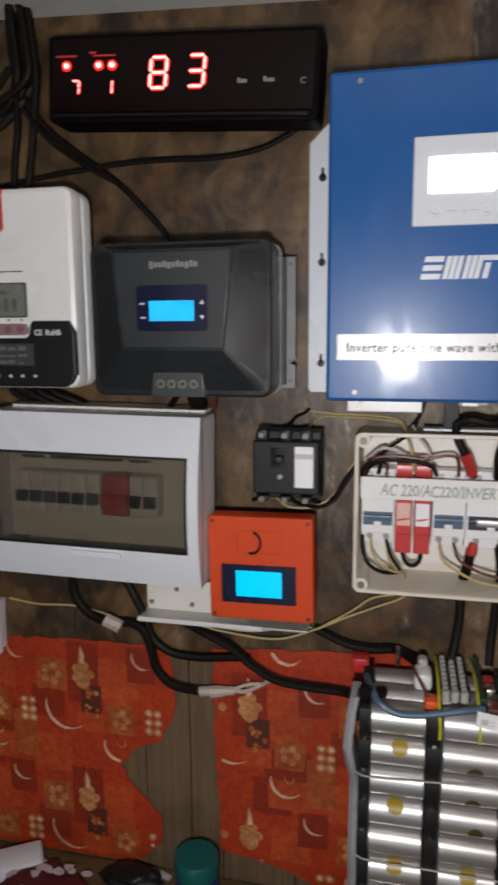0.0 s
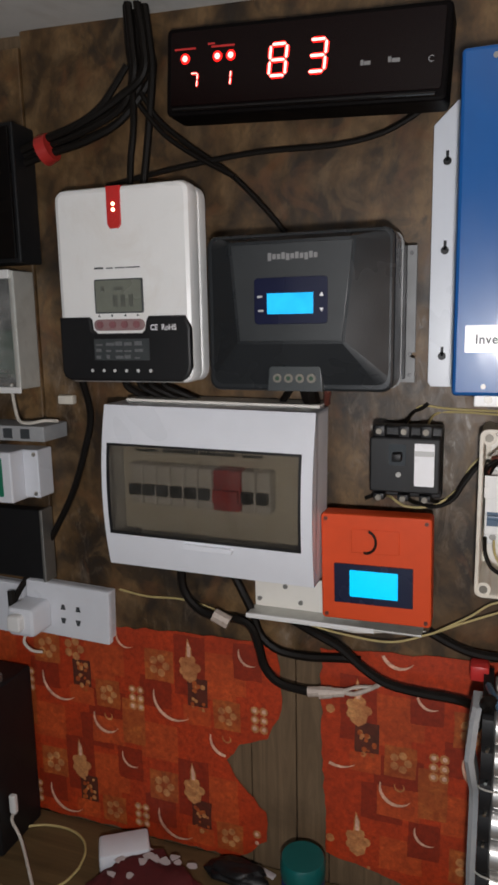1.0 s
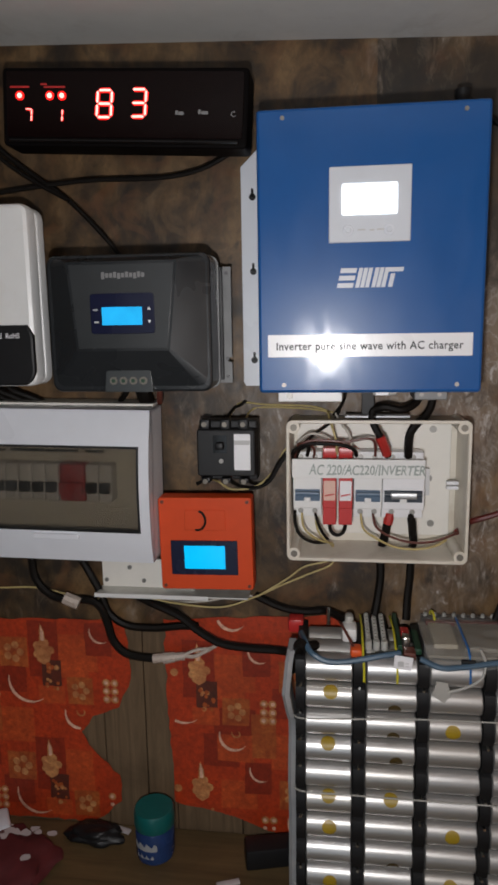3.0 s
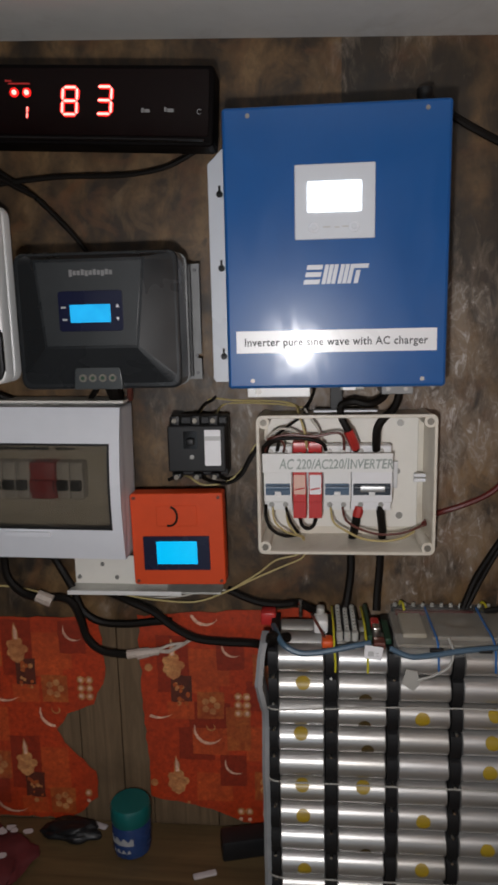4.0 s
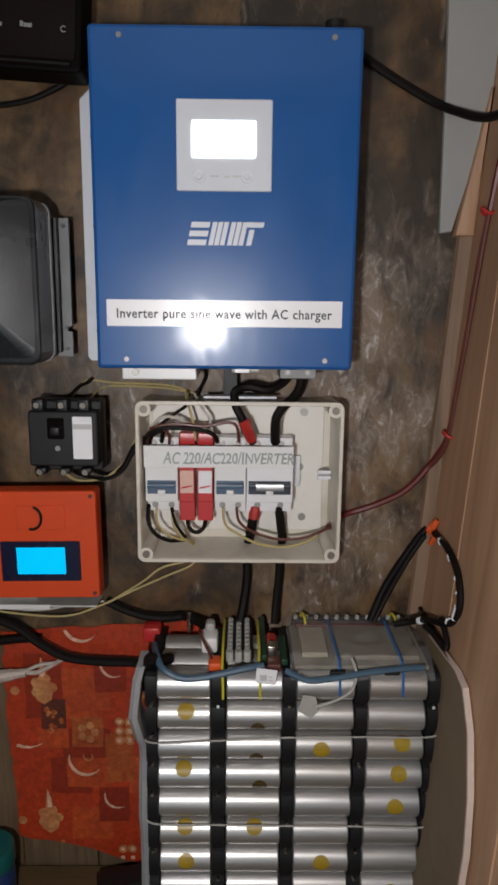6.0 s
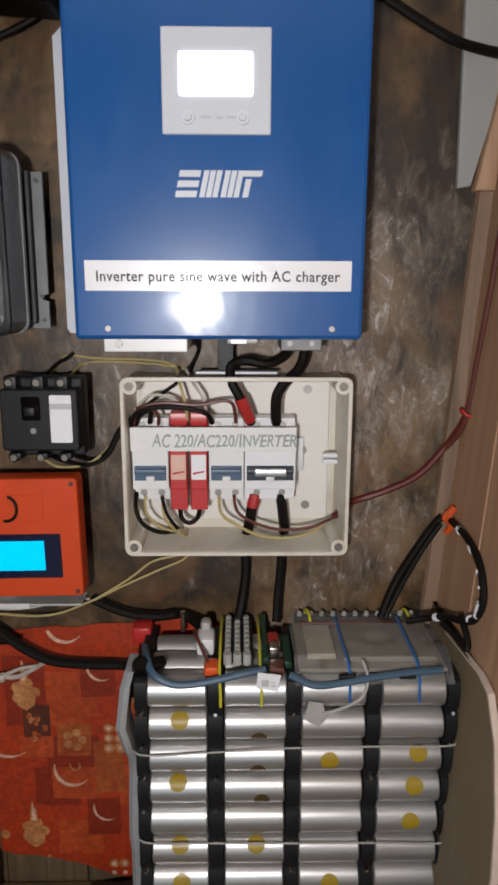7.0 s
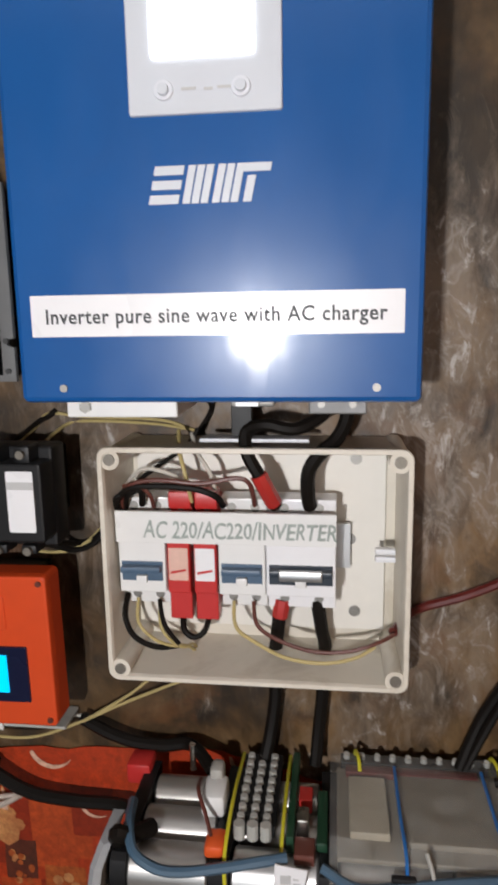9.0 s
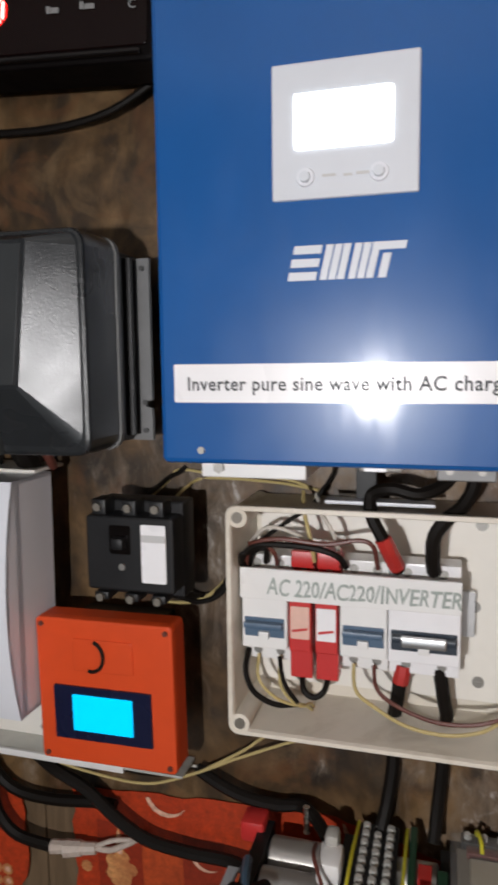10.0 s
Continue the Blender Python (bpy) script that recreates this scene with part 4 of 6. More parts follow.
def moulded_breaker():
    c = thing("moulded_breaker", (-0.083, W, 1.284), "black moulded case breaker with silver terminals and label", "circuit breaker")
    f = 1.004
    c.scale, c.location = (0.967, 1, 0.967), (-0.0786, W, 1.2903)
    part("case", box(-0.121, -0.046, f + 0.02, 1.048, 1.283, 1.361, 0.002), M["black"], c)
    part("mount", box(-0.118, -0.062, 1.048, W - 0.002, 1.295, 1.35), M["black"], c)
    part("front", prism(rounded(-0.1205, -0.0465, 1.292, 1.352, 0.003), f, f + 0.022, 0.002), M["black"], c)
    part("recess", prism(rounded(-0.1, -0.082, 1.322, 1.345, 0.002), f - 0.0006, f + 0.002), M["black_gloss"], c)
    part("handle", box(-0.096, -0.086, f - 0.007, f + 0.002, 1.327, 1.336, 0.0015), M["black"], c, "black switch handle")
    part("test_button", rod((-0.0895, f, 1.312), (-0.0895, f - 0.0015, 1.312), 0.0028, 12), M["dull_metal"], c)
    lab = part("label", prism(rounded(-0.073, -0.0525, 1.3005, 1.3465, 0.0015), f - 0.0008, f), M["label"], c, "white rating label")
    part("label_band", bars([(-0.0728, -0.0527, 1.333, 1.3385)], f - 0.0013), M["grey_print"], lab)
    for x in (-0.111, -0.085, -0.062):
        for z, s in ((1.356, 1), (1.287, -1)):
            t = part("terminal", box(x - 0.006, x + 0.006, f + 0.004, f + 0.022, z - 0.005, z + 0.005 + 0.003 * s, 0.0015), M["black"], c)
            part("screw", screw_bm(x, f + 0.002, z + 0.002 * s, 0.0032), M["terminal_metal"], t)


moulded_breaker()

# ---- the orange meter ----


def orange_meter():
    c = thing("energy_meter", (-0.108, W, 1.147), "orange printed meter box with a cyan screen", "meter", lean=-0.8)
    f = 1.013
    part("case", prism(rounded(-0.1675, -0.0485, 1.1475, 1.2685, 0.004), f + 0.006, f + 0.024, 0.001), M["orange"], c)
    part("mount", box(-0.158, -0.075, f + 0.024, W - 0.002, 1.16, 1.255, 0.002), M["black"], c)
    part("lid", prism(rounded(-0.1675, -0.0485, 1.1475, 1.2685, 0.004), f, f + 0.0058, 0.0018), M["orange"], c)
    part("recess_frame", prism(rounded(-0.134, -0.082, 1.226, 1.253, 0.002), f - 0.0012, f + 0.002, 0.0008), M["orange"], c)
    arc = [(-0.1175 + 0.0105 * math.cos(radians(a)), f - 0.0022, 1.2395 + 0.0125 * math.sin(radians(a))) for a in range(75, -125, -20)]
    part("wire_loop", tube(arc, 0.0015, 8, 3), M["cable"], c, "dark wire loop")
    s = part("screen_frame", prism(rounded(-0.153, -0.0675, 1.168, 1.213, 0.001), f - 0.002, f, 0.0006), M["blue_halo"], c, "dark screen frame")
    part("screen", prism(rounded(-0.1355, -0.0835, 1.1765, 1.2065, 0.0006), f - 0.003, f), M["cyan_glow"], s, "lit cyan screen")
    for x in (-0.162, -0.054):
        for z in (1.153, 1.263):
            part("screw", screw_bm(x, f - 0.0002, z, 0.0022), M["brown_wire"], c)


orange_meter()

# ---- the bent metal strip under the boxes ----


def metal_strip():
    c = thing("metal_angle", (-0.165, W, 1.118), "thin galvanised angle strip screwed under the boxes", "bracket")
    part("upright", box(-0.272, -0.14, W - 0.006, W - 0.002, 1.119, 1.160, 0.0006), M["ivory"], c)
    part("shelf", box(-0.274, -0.062, 1.056, W - 0.003, 1.1165, 1.119, 0.0006), M["galvanised"], c)
    part("lip", box(-0.2745, -0.116, 1.0535, 1.0565, 1.1145, 1.1205, 0.0005), M["white"], c)
    for x in (-0.232, -0.266, -0.212):
        part("screw", screw_bm(x, W - 0.0065, 1.148 if x == -0.232 else 1.129, 0.003), M["dull_metal"], c)


metal_strip()

# ---- the blue inverter ----


def inverter():
    c = thing("inverter", (0.089, W, 1.405), "large blue metal inverter with white screen and label strip", "inverter")
    f = 0.962
    part("case", prism(rounded(-0.0325, 0.2095, 1.4045, 1.7035, 0.004), f, W - 0.02, 0.0035), M["blue"], c, "glossy blue metal case")
    fl = [(-0.063, 1.408), (-0.060, 1.4035), (-0.02, 1.4035), (-0.02, 1.69), (-0.04, 1.69), (-0.063, 1.668)]
    part("flange", prism(fl, 1.062, 1.066, 0.0004), M["cool_white"], c, "white side flange with keyholes")
    for z in (1.436, 1.545, 1.633):
        part("keyhole", rod((-0.049, 1.064, z), (-0.049, 1.0613, z), 0.0042, 12, bm=box(-0.0505, -0.0475, 1.0613, 1.064, z, z + 0.010)), M["black"], c)
    part("back_plate", box(-0.02, 0.2, 1.066, W - 0.003, 1.42, 1.69), M["dull_metal"], c)
    b = part("screen_bezel", prism(rounded(0.0445, 0.1305, 1.5655, 1.643, 0.0015), f - 0.0022, f + 0.004, 0.0012), M["silver_print"], c, "pale grey screen bezel")
    part("screen", prism(rounded(0.0583, 0.1158, 1.5938, 1.6250, 0.002), f - 0.0032, f), M["white_glow"], b, "glaring white screen")
    for x in (0.065, 0.108):
        part("button_ring", rod((x, f, 1.578), (x, f - 0.0038, 1.578), 0.0062, 18, 0.0052), M["cool_white"], b, "pale button ring")
        part("button", rod((x, f, 1.578), (x, f - 0.0062, 1.578), 0.004, 14, 0.003), M["silver_print"], b)
    part("bezel_marks", bars([(0.075, 0.083, 1.5775, 1.579), (0.0875, 0.0925, 1.577, 1.5785), (0.095, 0.103, 1.5775, 1.579)], f - 0.0027), M["grey_print"], b)
    # the maker's mark as plain slanting blocks
    shapes = [((0, a), (18, a), (18, a + .24), (0, a + .24)) for a in (0, .38, .76)]
    shapes += [((a, 0), (a + 4.5, 0), (a + 4.5, 1), (a, 1)) for a in (20.5, 26, 31.5, 38.5, 44, 49.5)]
    shapes += [((54, .78), (70, .78), (70, 1), (54, 1)), ((57, 0), (62, 0), (62, .68), (57, .68))]
    for s in shapes:
        block = prism([(0.0535 + 0.00095 * u + 0.0045 * v, 1.5185 + 0.0205 * v) for u, v in s], f - 0.0008, f + 0.0002, 0)
        part("mark_block", block, M["silver_print"], c)
    s = part("label_strip", prism(rounded(-0.022, 0.1985, 1.4445, 1.469, 0.0008), f - 0.0006, f + 0.001), M["label"], c, "white printed label strip")
    part("lettering", letters("Inverter pure sine wave with AC charger", -0.0125, f - 0.0010, 1.4523, 0.0088, 0.2015, spacing=1.08), M["dark_print"], s)
    for x in (-0.0045, 0.1835):
        for z in (1.4135, 1.694):
            part("screw", screw_bm(x, f, z, 0.0024), M["dull_metal"], c)
    for x0, x1, m in ((-0.013, 0.06, "white"), (0.0945, 0.122, "dull_metal"), (0.143, 0.18, "rail_metal")):
        part("port", box(x0, x1, 0.985 if m != "rail_metal" else 1.0, 1.05, 1.392 if m != "dull_metal" else 1.399, 1.406, 0.001), M[m], c)
    for x in (0.151, 0.171):
        part("port_screw", screw_bm(x, 1.0, 1.3985, 0.0024), M["dull_metal"], c)
    part("port_screw", rod((0.0, 0.986, 1.399), (0.0, 0.982, 1.399), 0.004, 6), M["dull_metal"], c)
    part("port_socket", box(0.098, 0.112, 0.983, 0.99, 1.3995, 1.404), M["label"], c)
    part("lower_tab", box(0.064, 0.142, 1.034, 1.048, 1.3665, 1.3692, 0.0005), M["cool_white"], c, "white lower mounting tab")
    part("tab_arm", box(0.085, 0.1, 1.048, 1.056, 1.3665, 1.406, 0.0005), M["black"], c)
    part("top_gland", rod((0.192, 1.04, 1.70), (0.192, 1.04, 1.735), 0.009, 12), M["black"], c)


inverter()

# ---- the open junction box with its breakers ----


def din_breaker(parent, x0, x1, poles, body, toggle, label=""):
    """A rail breaker: stepped body, bridge of toggles, terminal screws."""
    b = part("breaker", prism([(x0 + 0.0003, 1.238), (x1 - 0.0003, 1.238), (x1 - 0.0003, 1.322), (x0 + 0.0003, 1.322)], 1.046, 1.066, 0.001), M[body], parent, label)
    part("nose", box(x0 + 0.0003, x1 - 0.0003, 1.031, 1.047, 1.2525, 1.300, 0.0012), M[body], b)
    if toggle:
        part("toggle_slot", box(x0 + 0.0025, x1 - 0.0025, 1.0302, 1.032, 1.262, 1.277, 0.0004), M[toggle], b)
        part("toggle", box(x0 + 0.003, x1 - 0.003, 1.024, 1.031, 1.270, 1.2745, 0.0008), M[toggle], b)
        part("toggle_tip", box((x0 + x1) / 2 - 0.004, (x0 + x1) / 2 + 0.004, 1.027, 1.031, 1.261, 1.267, 0.0006), M["white"], b)
    w = (x1 - x0) / poles
    for i in range(poles):
        x = x0 + w * (i + 0.5)
        part("terminal", rod((x, 1.047, 1.2455), (x, 1.0455, 1.2455), 0.0035, 12), M["dull_metal"], b)
        part("terminal", rod((x, 1.047, 1.3155), (x, 1.0455, 1.3155), 0.0035, 12), M["dull_metal"], b)
    return b


def junction_box():
    c = thing("junction_box", (0.102, W, 1.19), "open cream junction box holding breakers and wiring", "junction box")
    x0, x1, z0, z1, f, bk = -0.0065, 0.2125, 1.189, 1.366, 1.015, W - 0.003
    bm = bmesh.new()
    rings = []
    for pts, y in ((rounded(x0 + 0.004, x1 - 0.004, z0 + 0.004, z1 - 0.004, 0.006), bk), (rounded(x0 + 0.002, x1 - 0.002, z0 + 0.002, z1 - 0.002, 0.007), f + 0.006), (rounded(x0, x1, z0, z1, 0.008), f + 0.005), (rounded(x0, x1, z0, z1, 0.008), f + 0.0006),
                   (rounded(x0 + 0.0006, x1 - 0.0006, z0 + 0.0006, z1 - 0.0006, 0.0075), f), (rounded(x0 + 0.0035, x1 - 0.0035, z0 + 0.0035, z1 - 0.0035, 0.006), f),
                   (rounded(x0 + 0.0045, x1 - 0.0045, z0 + 0.0045, z1 - 0.0045, 0.0055), f + 0.003), (rounded(x0 + 0.006, x1 - 0.006, z0 + 0.006, z1 - 0.006, 0.005), bk - 0.003)):
        rings.append([bm.verts.new((x, y, z)) for x, z in pts])
    n = len(rings[0])
    for a, b in zip(rings, rings[1:]):
        for i in range(n):
            bm.faces.new((a[i], a[(i + 1) % n], b[(i + 1) % n], b[i]))
    bm.faces.new(rings[0]), bm.faces.new(rings[-1])
    part("shell", bm, M["cream"], c, "cream plastic shell without its lid")
    part("back_plate", prism(rounded(0.004, 0.199, 1.206, 1.360, 0.002), bk - 0.008, bk - 0.002, 0.0008), M["ivory"], c, "ivory back plate")
    for x in (0.0025, 0.2035):
        for z in (1.198, 1.357):
            p = part("corner_boss", rod((x, f + 0.0008, z), (x, bk - 0.004, z), 0.0075, 16), M["cream"], c)
            part("hole", rod((x, f - 0.0003, z), (x, f + 0.003, z), 0.0042, 12), M["terminal_metal"], p)
    for x, z in ((0.176, 1.346), (0.176, 1.222), (0.172, 1.282)):
        part("fixing_screw", screw_bm(x, bk - 0.008, z, 0.0045), M["dull_metal"], c)
    part("rail", box(0.0005, 0.172, 1.068, 1.073, 1.262, 1.297), M["aluminium"], c, "metal mounting rail")
    din_breaker(c, 0.0005, 0.0365, 2, "white", "toggle", "white two-pole breaker with a slate toggle")
    din_breaker(c, 0.0755, 0.1105, 2, "white", "toggle", "white two-pole breaker with a slate toggle")
    din_breaker(c, 0.1105, 0.1615, 2, "label", "dark_toggle", "wide white breaker with a dark toggle")
    part("handle_bridge", box(0.1205, 0.1515, 1.021, 1.026, 1.268, 1.2755, 0.001), M["aluminium"], c, "clear grey bridge over the toggles")
    # clear clip on the inner wall; its two bright reflections are built as white blocks
    for z in (1.275, 1.281):
        part("wall_clip", box(0.1895, 0.2045, 1.046, 1.052, z, z + 0.0045, 0.001), M["label"], c, "clear clip, its reflections built as white blocks")
    for x0b in (0.0372, 0.0570):
        b = din_breaker(c, x0b, x0b + 0.0175, 1, "red", None, "red surge protector with a pale window")
        part("window", prism(rounded(x0b + 0.0015, x0b + 0.016, 1.263, 1.288, 0.0008), 1.0303, 1.032), M["pale_pink" if x0b < 0.05 else "label"], b)
        part("red_mark", prism([(x0b + 0.003, 1.268), (x0b + 0.0145, 1.2705), (x0b + 0.0145, 1.272), (x0b + 0.003, 1.270)], 1.0298, 1.031), M["red"], b)
        part("lower_end", box(x0b + 0.0003, x0b + 0.0172, 1.036, 1.05, 1.230, 1.2525, 0.001), M["red"], b)
        part("upper_end", box(x0b + 0.0003, x0b + 0.0172, 1.040, 1.056, 1.315, 1.328, 0.001), M["red"], b)
    s = part("writing_strip", box(-0.0005, 0.1615, 1.030, 1.0335, 1.2915, 1.3155, 0.0006), M["white"], c, "white strip with handwriting")
    bm = letters("AC 220/AC220/INVERTER", 0.0205, 1.0293, 1.2965, 0.0125, 0.141, slant=0.12)
    for v in bm.verts:
        # an unsteady pen
        wob = Vector((v.co.x * 95, 3.1, v.co.z * 60))
        v.co.z += 0.0016 * noise.noise(wob)
        v.co.x += 0.0012 * noise.noise(wob + Vector((0, 7.7, 0)))
    part("lettering", bm, M["green_ink"], s)


junction_box()


def wire(name, pts, r, material, label, group="junction box wiring"):
    return cable(name, pts, r, M[material], label, "wire", group)


J = 1.036
wire("supply_cable", [(0.153, 1.045, 1.398), (0.150, 1.04, 1.385), (0.132, 1.03, 1.377), (0.112, 1.03, 1.380), (0.098, 1.035, 1.374), (0.0985, 1.03, 1.36), (0.106, 1.03, 1.345), (0.113, 1.034, 1.33), (0.117, 1.042, 1.318)], 0.0048, "cable", "thick black cable from inverter into junction box")
wire("supply_cable", [(0.170, 1.045, 1.398), (0.167, 1.04, 1.38), (0.160, 1.035, 1.368), (0.150, 1.03, 1.360), (0.142, 1.03, 1.347), (0.141, 1.034, 1.33), (0.142, 1.042, 1.318)], 0.0052, "cable", "thick black cable from inverter into junction box")
wire("red_sleeve", [(0.1065, 1.0298, 1.344), (0.111, 1.032, 1.334), (0.116, 1.04, 1.321)], 0.0062, "red_tape", "red heat-shrink sleeve on the black cable")
for x, drop, r in ((0.121, (0.119, 0.117, 0.115, 0.112, 0.113, 0.109, 0.104), 0.0056), (0.147, (0.149, 0.151, 0.153, 0.152, 0.151, 0.148, 0.146), 0.0052)):
    spots = [(x, 1.050, 1.243)] + [(a, y, z) for a, (y, z) in zip(drop, ((1.049, 1.232), (1.053, 1.216), (1.062, 1.201), (1.074, 1.18), (1.074, 1.15), (1.07, 1.118), (1.06, 1.095)))]
    wire("load_cable", spots, r, "cable", "thick black cable leaving the box downwards")
wire("red_sleeve", [(0.1212, 1.0495, 1.243), (0.1202, 1.049, 1.236), (0.119, 1.049, 1.229)], 0.0064, "red_tape", "red sleeve on the lower black cable")
wire("black_wire", [(0.0005, 1.05, 1.30), (-0.001, 1.035, 1.318), (0.012, 1.028, 1.333), (0.035, 1.027, 1.3355), (0.060, 1.027, 1.334), (0.075, 1.03, 1.328), (0.079, 1.04, 1.318)], 0.0024, "cable", "black wire looping over the breakers")
wire("black_wire", [(0.001, 1.05, 1.305), (0.008, 1.035, 1.325), (0.02, 1.03, 1.332), (0.018, 1.04, 1.318)], 0.0024, "cable", "black wire bundle at the corner of the box")
wire("black_wire", [(0.004, 1.055, 1.30), (0.000, 1.032, 1.322), (0.008, 1.031, 1.330), (0.028, 1.045, 1.345), (0.050, 1.055, 1.36), (0.058, 1.06, 1.372)], 0.0018, "cable", "thin black wire crossing upwards")
wire("brown_wire", [(0.002, 1.045, 1.31), (0.008, 1.03, 1.332), (0.03, 1.027, 1.340), (0.065, 1.027, 1.338), (0.090, 1.028, 1.342), (0.100, 1.03, 1.337), (0.102, 1.042, 1.318)], 0.0018, "brown_wire", "brown wire looping over the breakers")
wire("brown_wire", [(0.026, 1.042, 1.316), (0.027, 1.03, 1.328), (0.018, 1.029, 1.336), (0.006, 1.035, 1.333)], 0.0016, "brown_wire", "short brown wire beside the red modules")
wire("pale_wire", [(0.003, 1.05, 1.33), (0.020, 1.035, 1.346), (0.038, 1.035, 1.344), (0.052, 1.04, 1.335)], 0.0016, "white_wire", "off-white wire inside the junction box")
wire("pale_wire", [(0.043, 1.06, 1.370), (0.048, 1.04, 1.357), (0.053, 1.035, 1.34), (0.055, 1.042, 1.32)], 0.0016, "yellow_wire", "pale yellow wire entering from above")
wire("pale_wire", [(0.053, 1.06, 1.368), (0.062, 1.04, 1.356), (0.070, 1.035, 1.345), (0.073, 1.042, 1.33)], 0.0016, "white_wire", "off-white wire entering from above")
wire("black_wire", [(0.002, 1.045, 1.245), (0.003, 1.032, 1.232), (0.010, 1.03, 1.217), (0.026, 1.032, 1.208), (0.042, 1.038, 1.207)], 0.0022, "cable", "black wire below the breakers")
wire("pale_wire", [(0.011, 1.042, 1.243), (0.014, 1.03, 1.228), (0.028, 1.03, 1.214), (0.045, 1.04, 1.205), (0.050, 1.058, 1.198), (0.052, 1.07, 1.175), (0.046, 1.072, 1.163), (0.018, 1.072, 1.150), (-0.02, 1.07, 1.133), (-0.055, 1.066, 1.117), (-0.10, 1.062, 1.103), (-0.16, 1.062, 1.106), (-0.2, 1.064, 1.112)], 0.0013, "yellow_wire", "pale yellow wire hanging to the wall below")
wire("pale_wire", [(0.028, 1.042, 1.243), (0.031, 1.03, 1.226), (0.040, 1.032, 1.212), (0.048, 1.05, 1.200), (0.054, 1.07, 1.178), (0.040, 1.072, 1.168), (0.012, 1.072, 1.160), (-0.012, 1.07, 1.142), (-0.05, 1.066, 1.119)], 0.0013, "yellow_wire", "pale yellow wire hanging to the wall below")
wire("dark_wire", [(0.028, 1.04, 1.243), (0.034, 1.029, 1.228), (0.044, 1.031, 1.212)], 0.0018, "cable", "dark wire below the breakers")
wire("black_wire", [(0.0455, 1.045, 1.233), (0.048, 1.033, 1.223), (0.056, 1.031, 1.218), (0.064, 1.033, 1.223), (0.066, 1.045, 1.233)], 0.0024, "cable", "black wire bridge between red modules")
wire("pale_wire", [(0.085, 1.042, 1.243), (0.088, 1.03, 1.228), (0.102, 1.029, 1.217), (0.125, 1.028, 1.206), (0.152, 1.028, 1.203), (0.175, 1.03, 1.207), (0.190, 1.035, 1.214)], 0.0015, "yellow_wire", "cream wire curving along the box")
wire("brown_wire", [(0.100, 1.042, 1.243), (0.104, 1.03, 1.230), (0.120, 1.029, 1.219), (0.145, 1.028, 1.212), (0.170, 1.028, 1.213), (0.190, 1.03, 1.219), (0.204, 1.04, 1.222)], 0.0016, "brown_wire", "brown wire curving along the box")

# ---- wiring on the wall ----


def wall_cable(name, way, r, material, label, y=None, group="wall cables"):
    y = W - r - 0.0012 if y is None else y
    return cable(name, [(p[0], p[2] if len(p) > 2 else y, p[1]) for p in way], r, M[material], label, "cable", group)


wall_cable("yellow_lead", [(-0.085, 1.357, 1.04), (-0.082, 1.368), (-0.07, 1.379), (-0.04, 1.3765), (0.01, 1.375), (0.032, 1.372), (0.046, 1.366)], 0.0013, "yellow_wire", "pale yellow lead from the black breaker", group="yellow leads")
wall_cable("yellow_lead", [(-0.062, 1.358, 1.04), (-0.056, 1.37), (-0.03, 1.373), (0.015, 1.371), (0.038, 1.368), (0.05, 1.366)], 0.0013, "yellow_wire", "pale yellow lead from the black breaker", group="yellow leads")
wall_cable("black_lead", [(-0.088, 1.358, 1.045), (-0.081, 1.371), (-0.07, 1.377), (-0.064, 1.382)], 0.0022, "cable", "short black lead above the breaker")
wall_cable("black_lead", [(0.064, 1.40, 1.05), (0.064, 1.385), (0.058, 1.372), (0.05, 1.362)], 0.0022, "cable", "black lead between inverter and junction box")
wall_cable("yellow_lead", [(-0.108, 1.287, 1.04), (-0.104, 1.272), (-0.088, 1.262), (-0.066, 1.262), (-0.046, 1.270), (-0.028, 1.288), (-0.016, 1.312), (-0.004, 1.325)], 0.0016, "yellow_wire", "pale yellow lead curving to junction box", group="yellow leads")
wall_cable("black_lead", [(-0.085, 1.286, 1.045), (-0.078, 1.268), (-0.055, 1.264), (-0.035, 1.273), (-0.022, 1.294), (-0.010, 1.312), (0.0, 1.318)], 0.0026, "cable", "black lead curving to the junction box")
wall_cable("black_lead", [(-0.062, 1.286, 1.045), (-0.052, 1.270), (-0.034, 1.278), (-0.02, 1.302), (-0.005, 1.322)], 0.0024, "cable", "black lead curving to the junction box")
wall_cable("black_lead", [(-0.113, 1.286, 1.045), (-0.122, 1.274), (-0.134, 1.268)], 0.0024, "cable", "short black lead below the breaker")
wall_cable("yellow_lead", [(-0.472, 1.115), (-0.43, 1.110), (-0.38, 1.112), (-0.34, 1.106), (-0.30, 1.094), (-0.28, 1.098)], 0.0014, "yellow_wire", "pale yellow lead along the wall", group="yellow leads")
wall_cable("yellow_lead", [(-0.215, 1.11), (-0.17, 1.098), (-0.125, 1.100), (-0.09, 1.108), (-0.06, 1.110)], 0.0013, "white_wire", "pale lead under the metal strip", group="yellow leads")
# thick battery cables
wall_cable("battery_cable", [(-0.368, 1.205, 1.06), (-0.367, 1.165), (-0.364, 1.135), (-0.345, 1.112), (-0.318, 1.104), (-0.290, 1.105), (-0.272, 1.096), (-0.262, 1.07), (-0.255, 1.045), (-0.235, 1.026), (-0.195, 1.021)], 0.0056, "cable", "thick black battery cable looping down the wall", 1.066)
wall_cable("battery_cable", [(-0.315, 1.205, 1.06), (-0.300, 1.165), (-0.284, 1.135), (-0.272, 1.11), (-0.262, 1.083), (-0.238, 1.066), (-0.20, 1.063), (-0.155, 1.068), (-0.135, 1.068)], 0.0056, "cable", "thick black battery cable looping down the wall", 1.074)
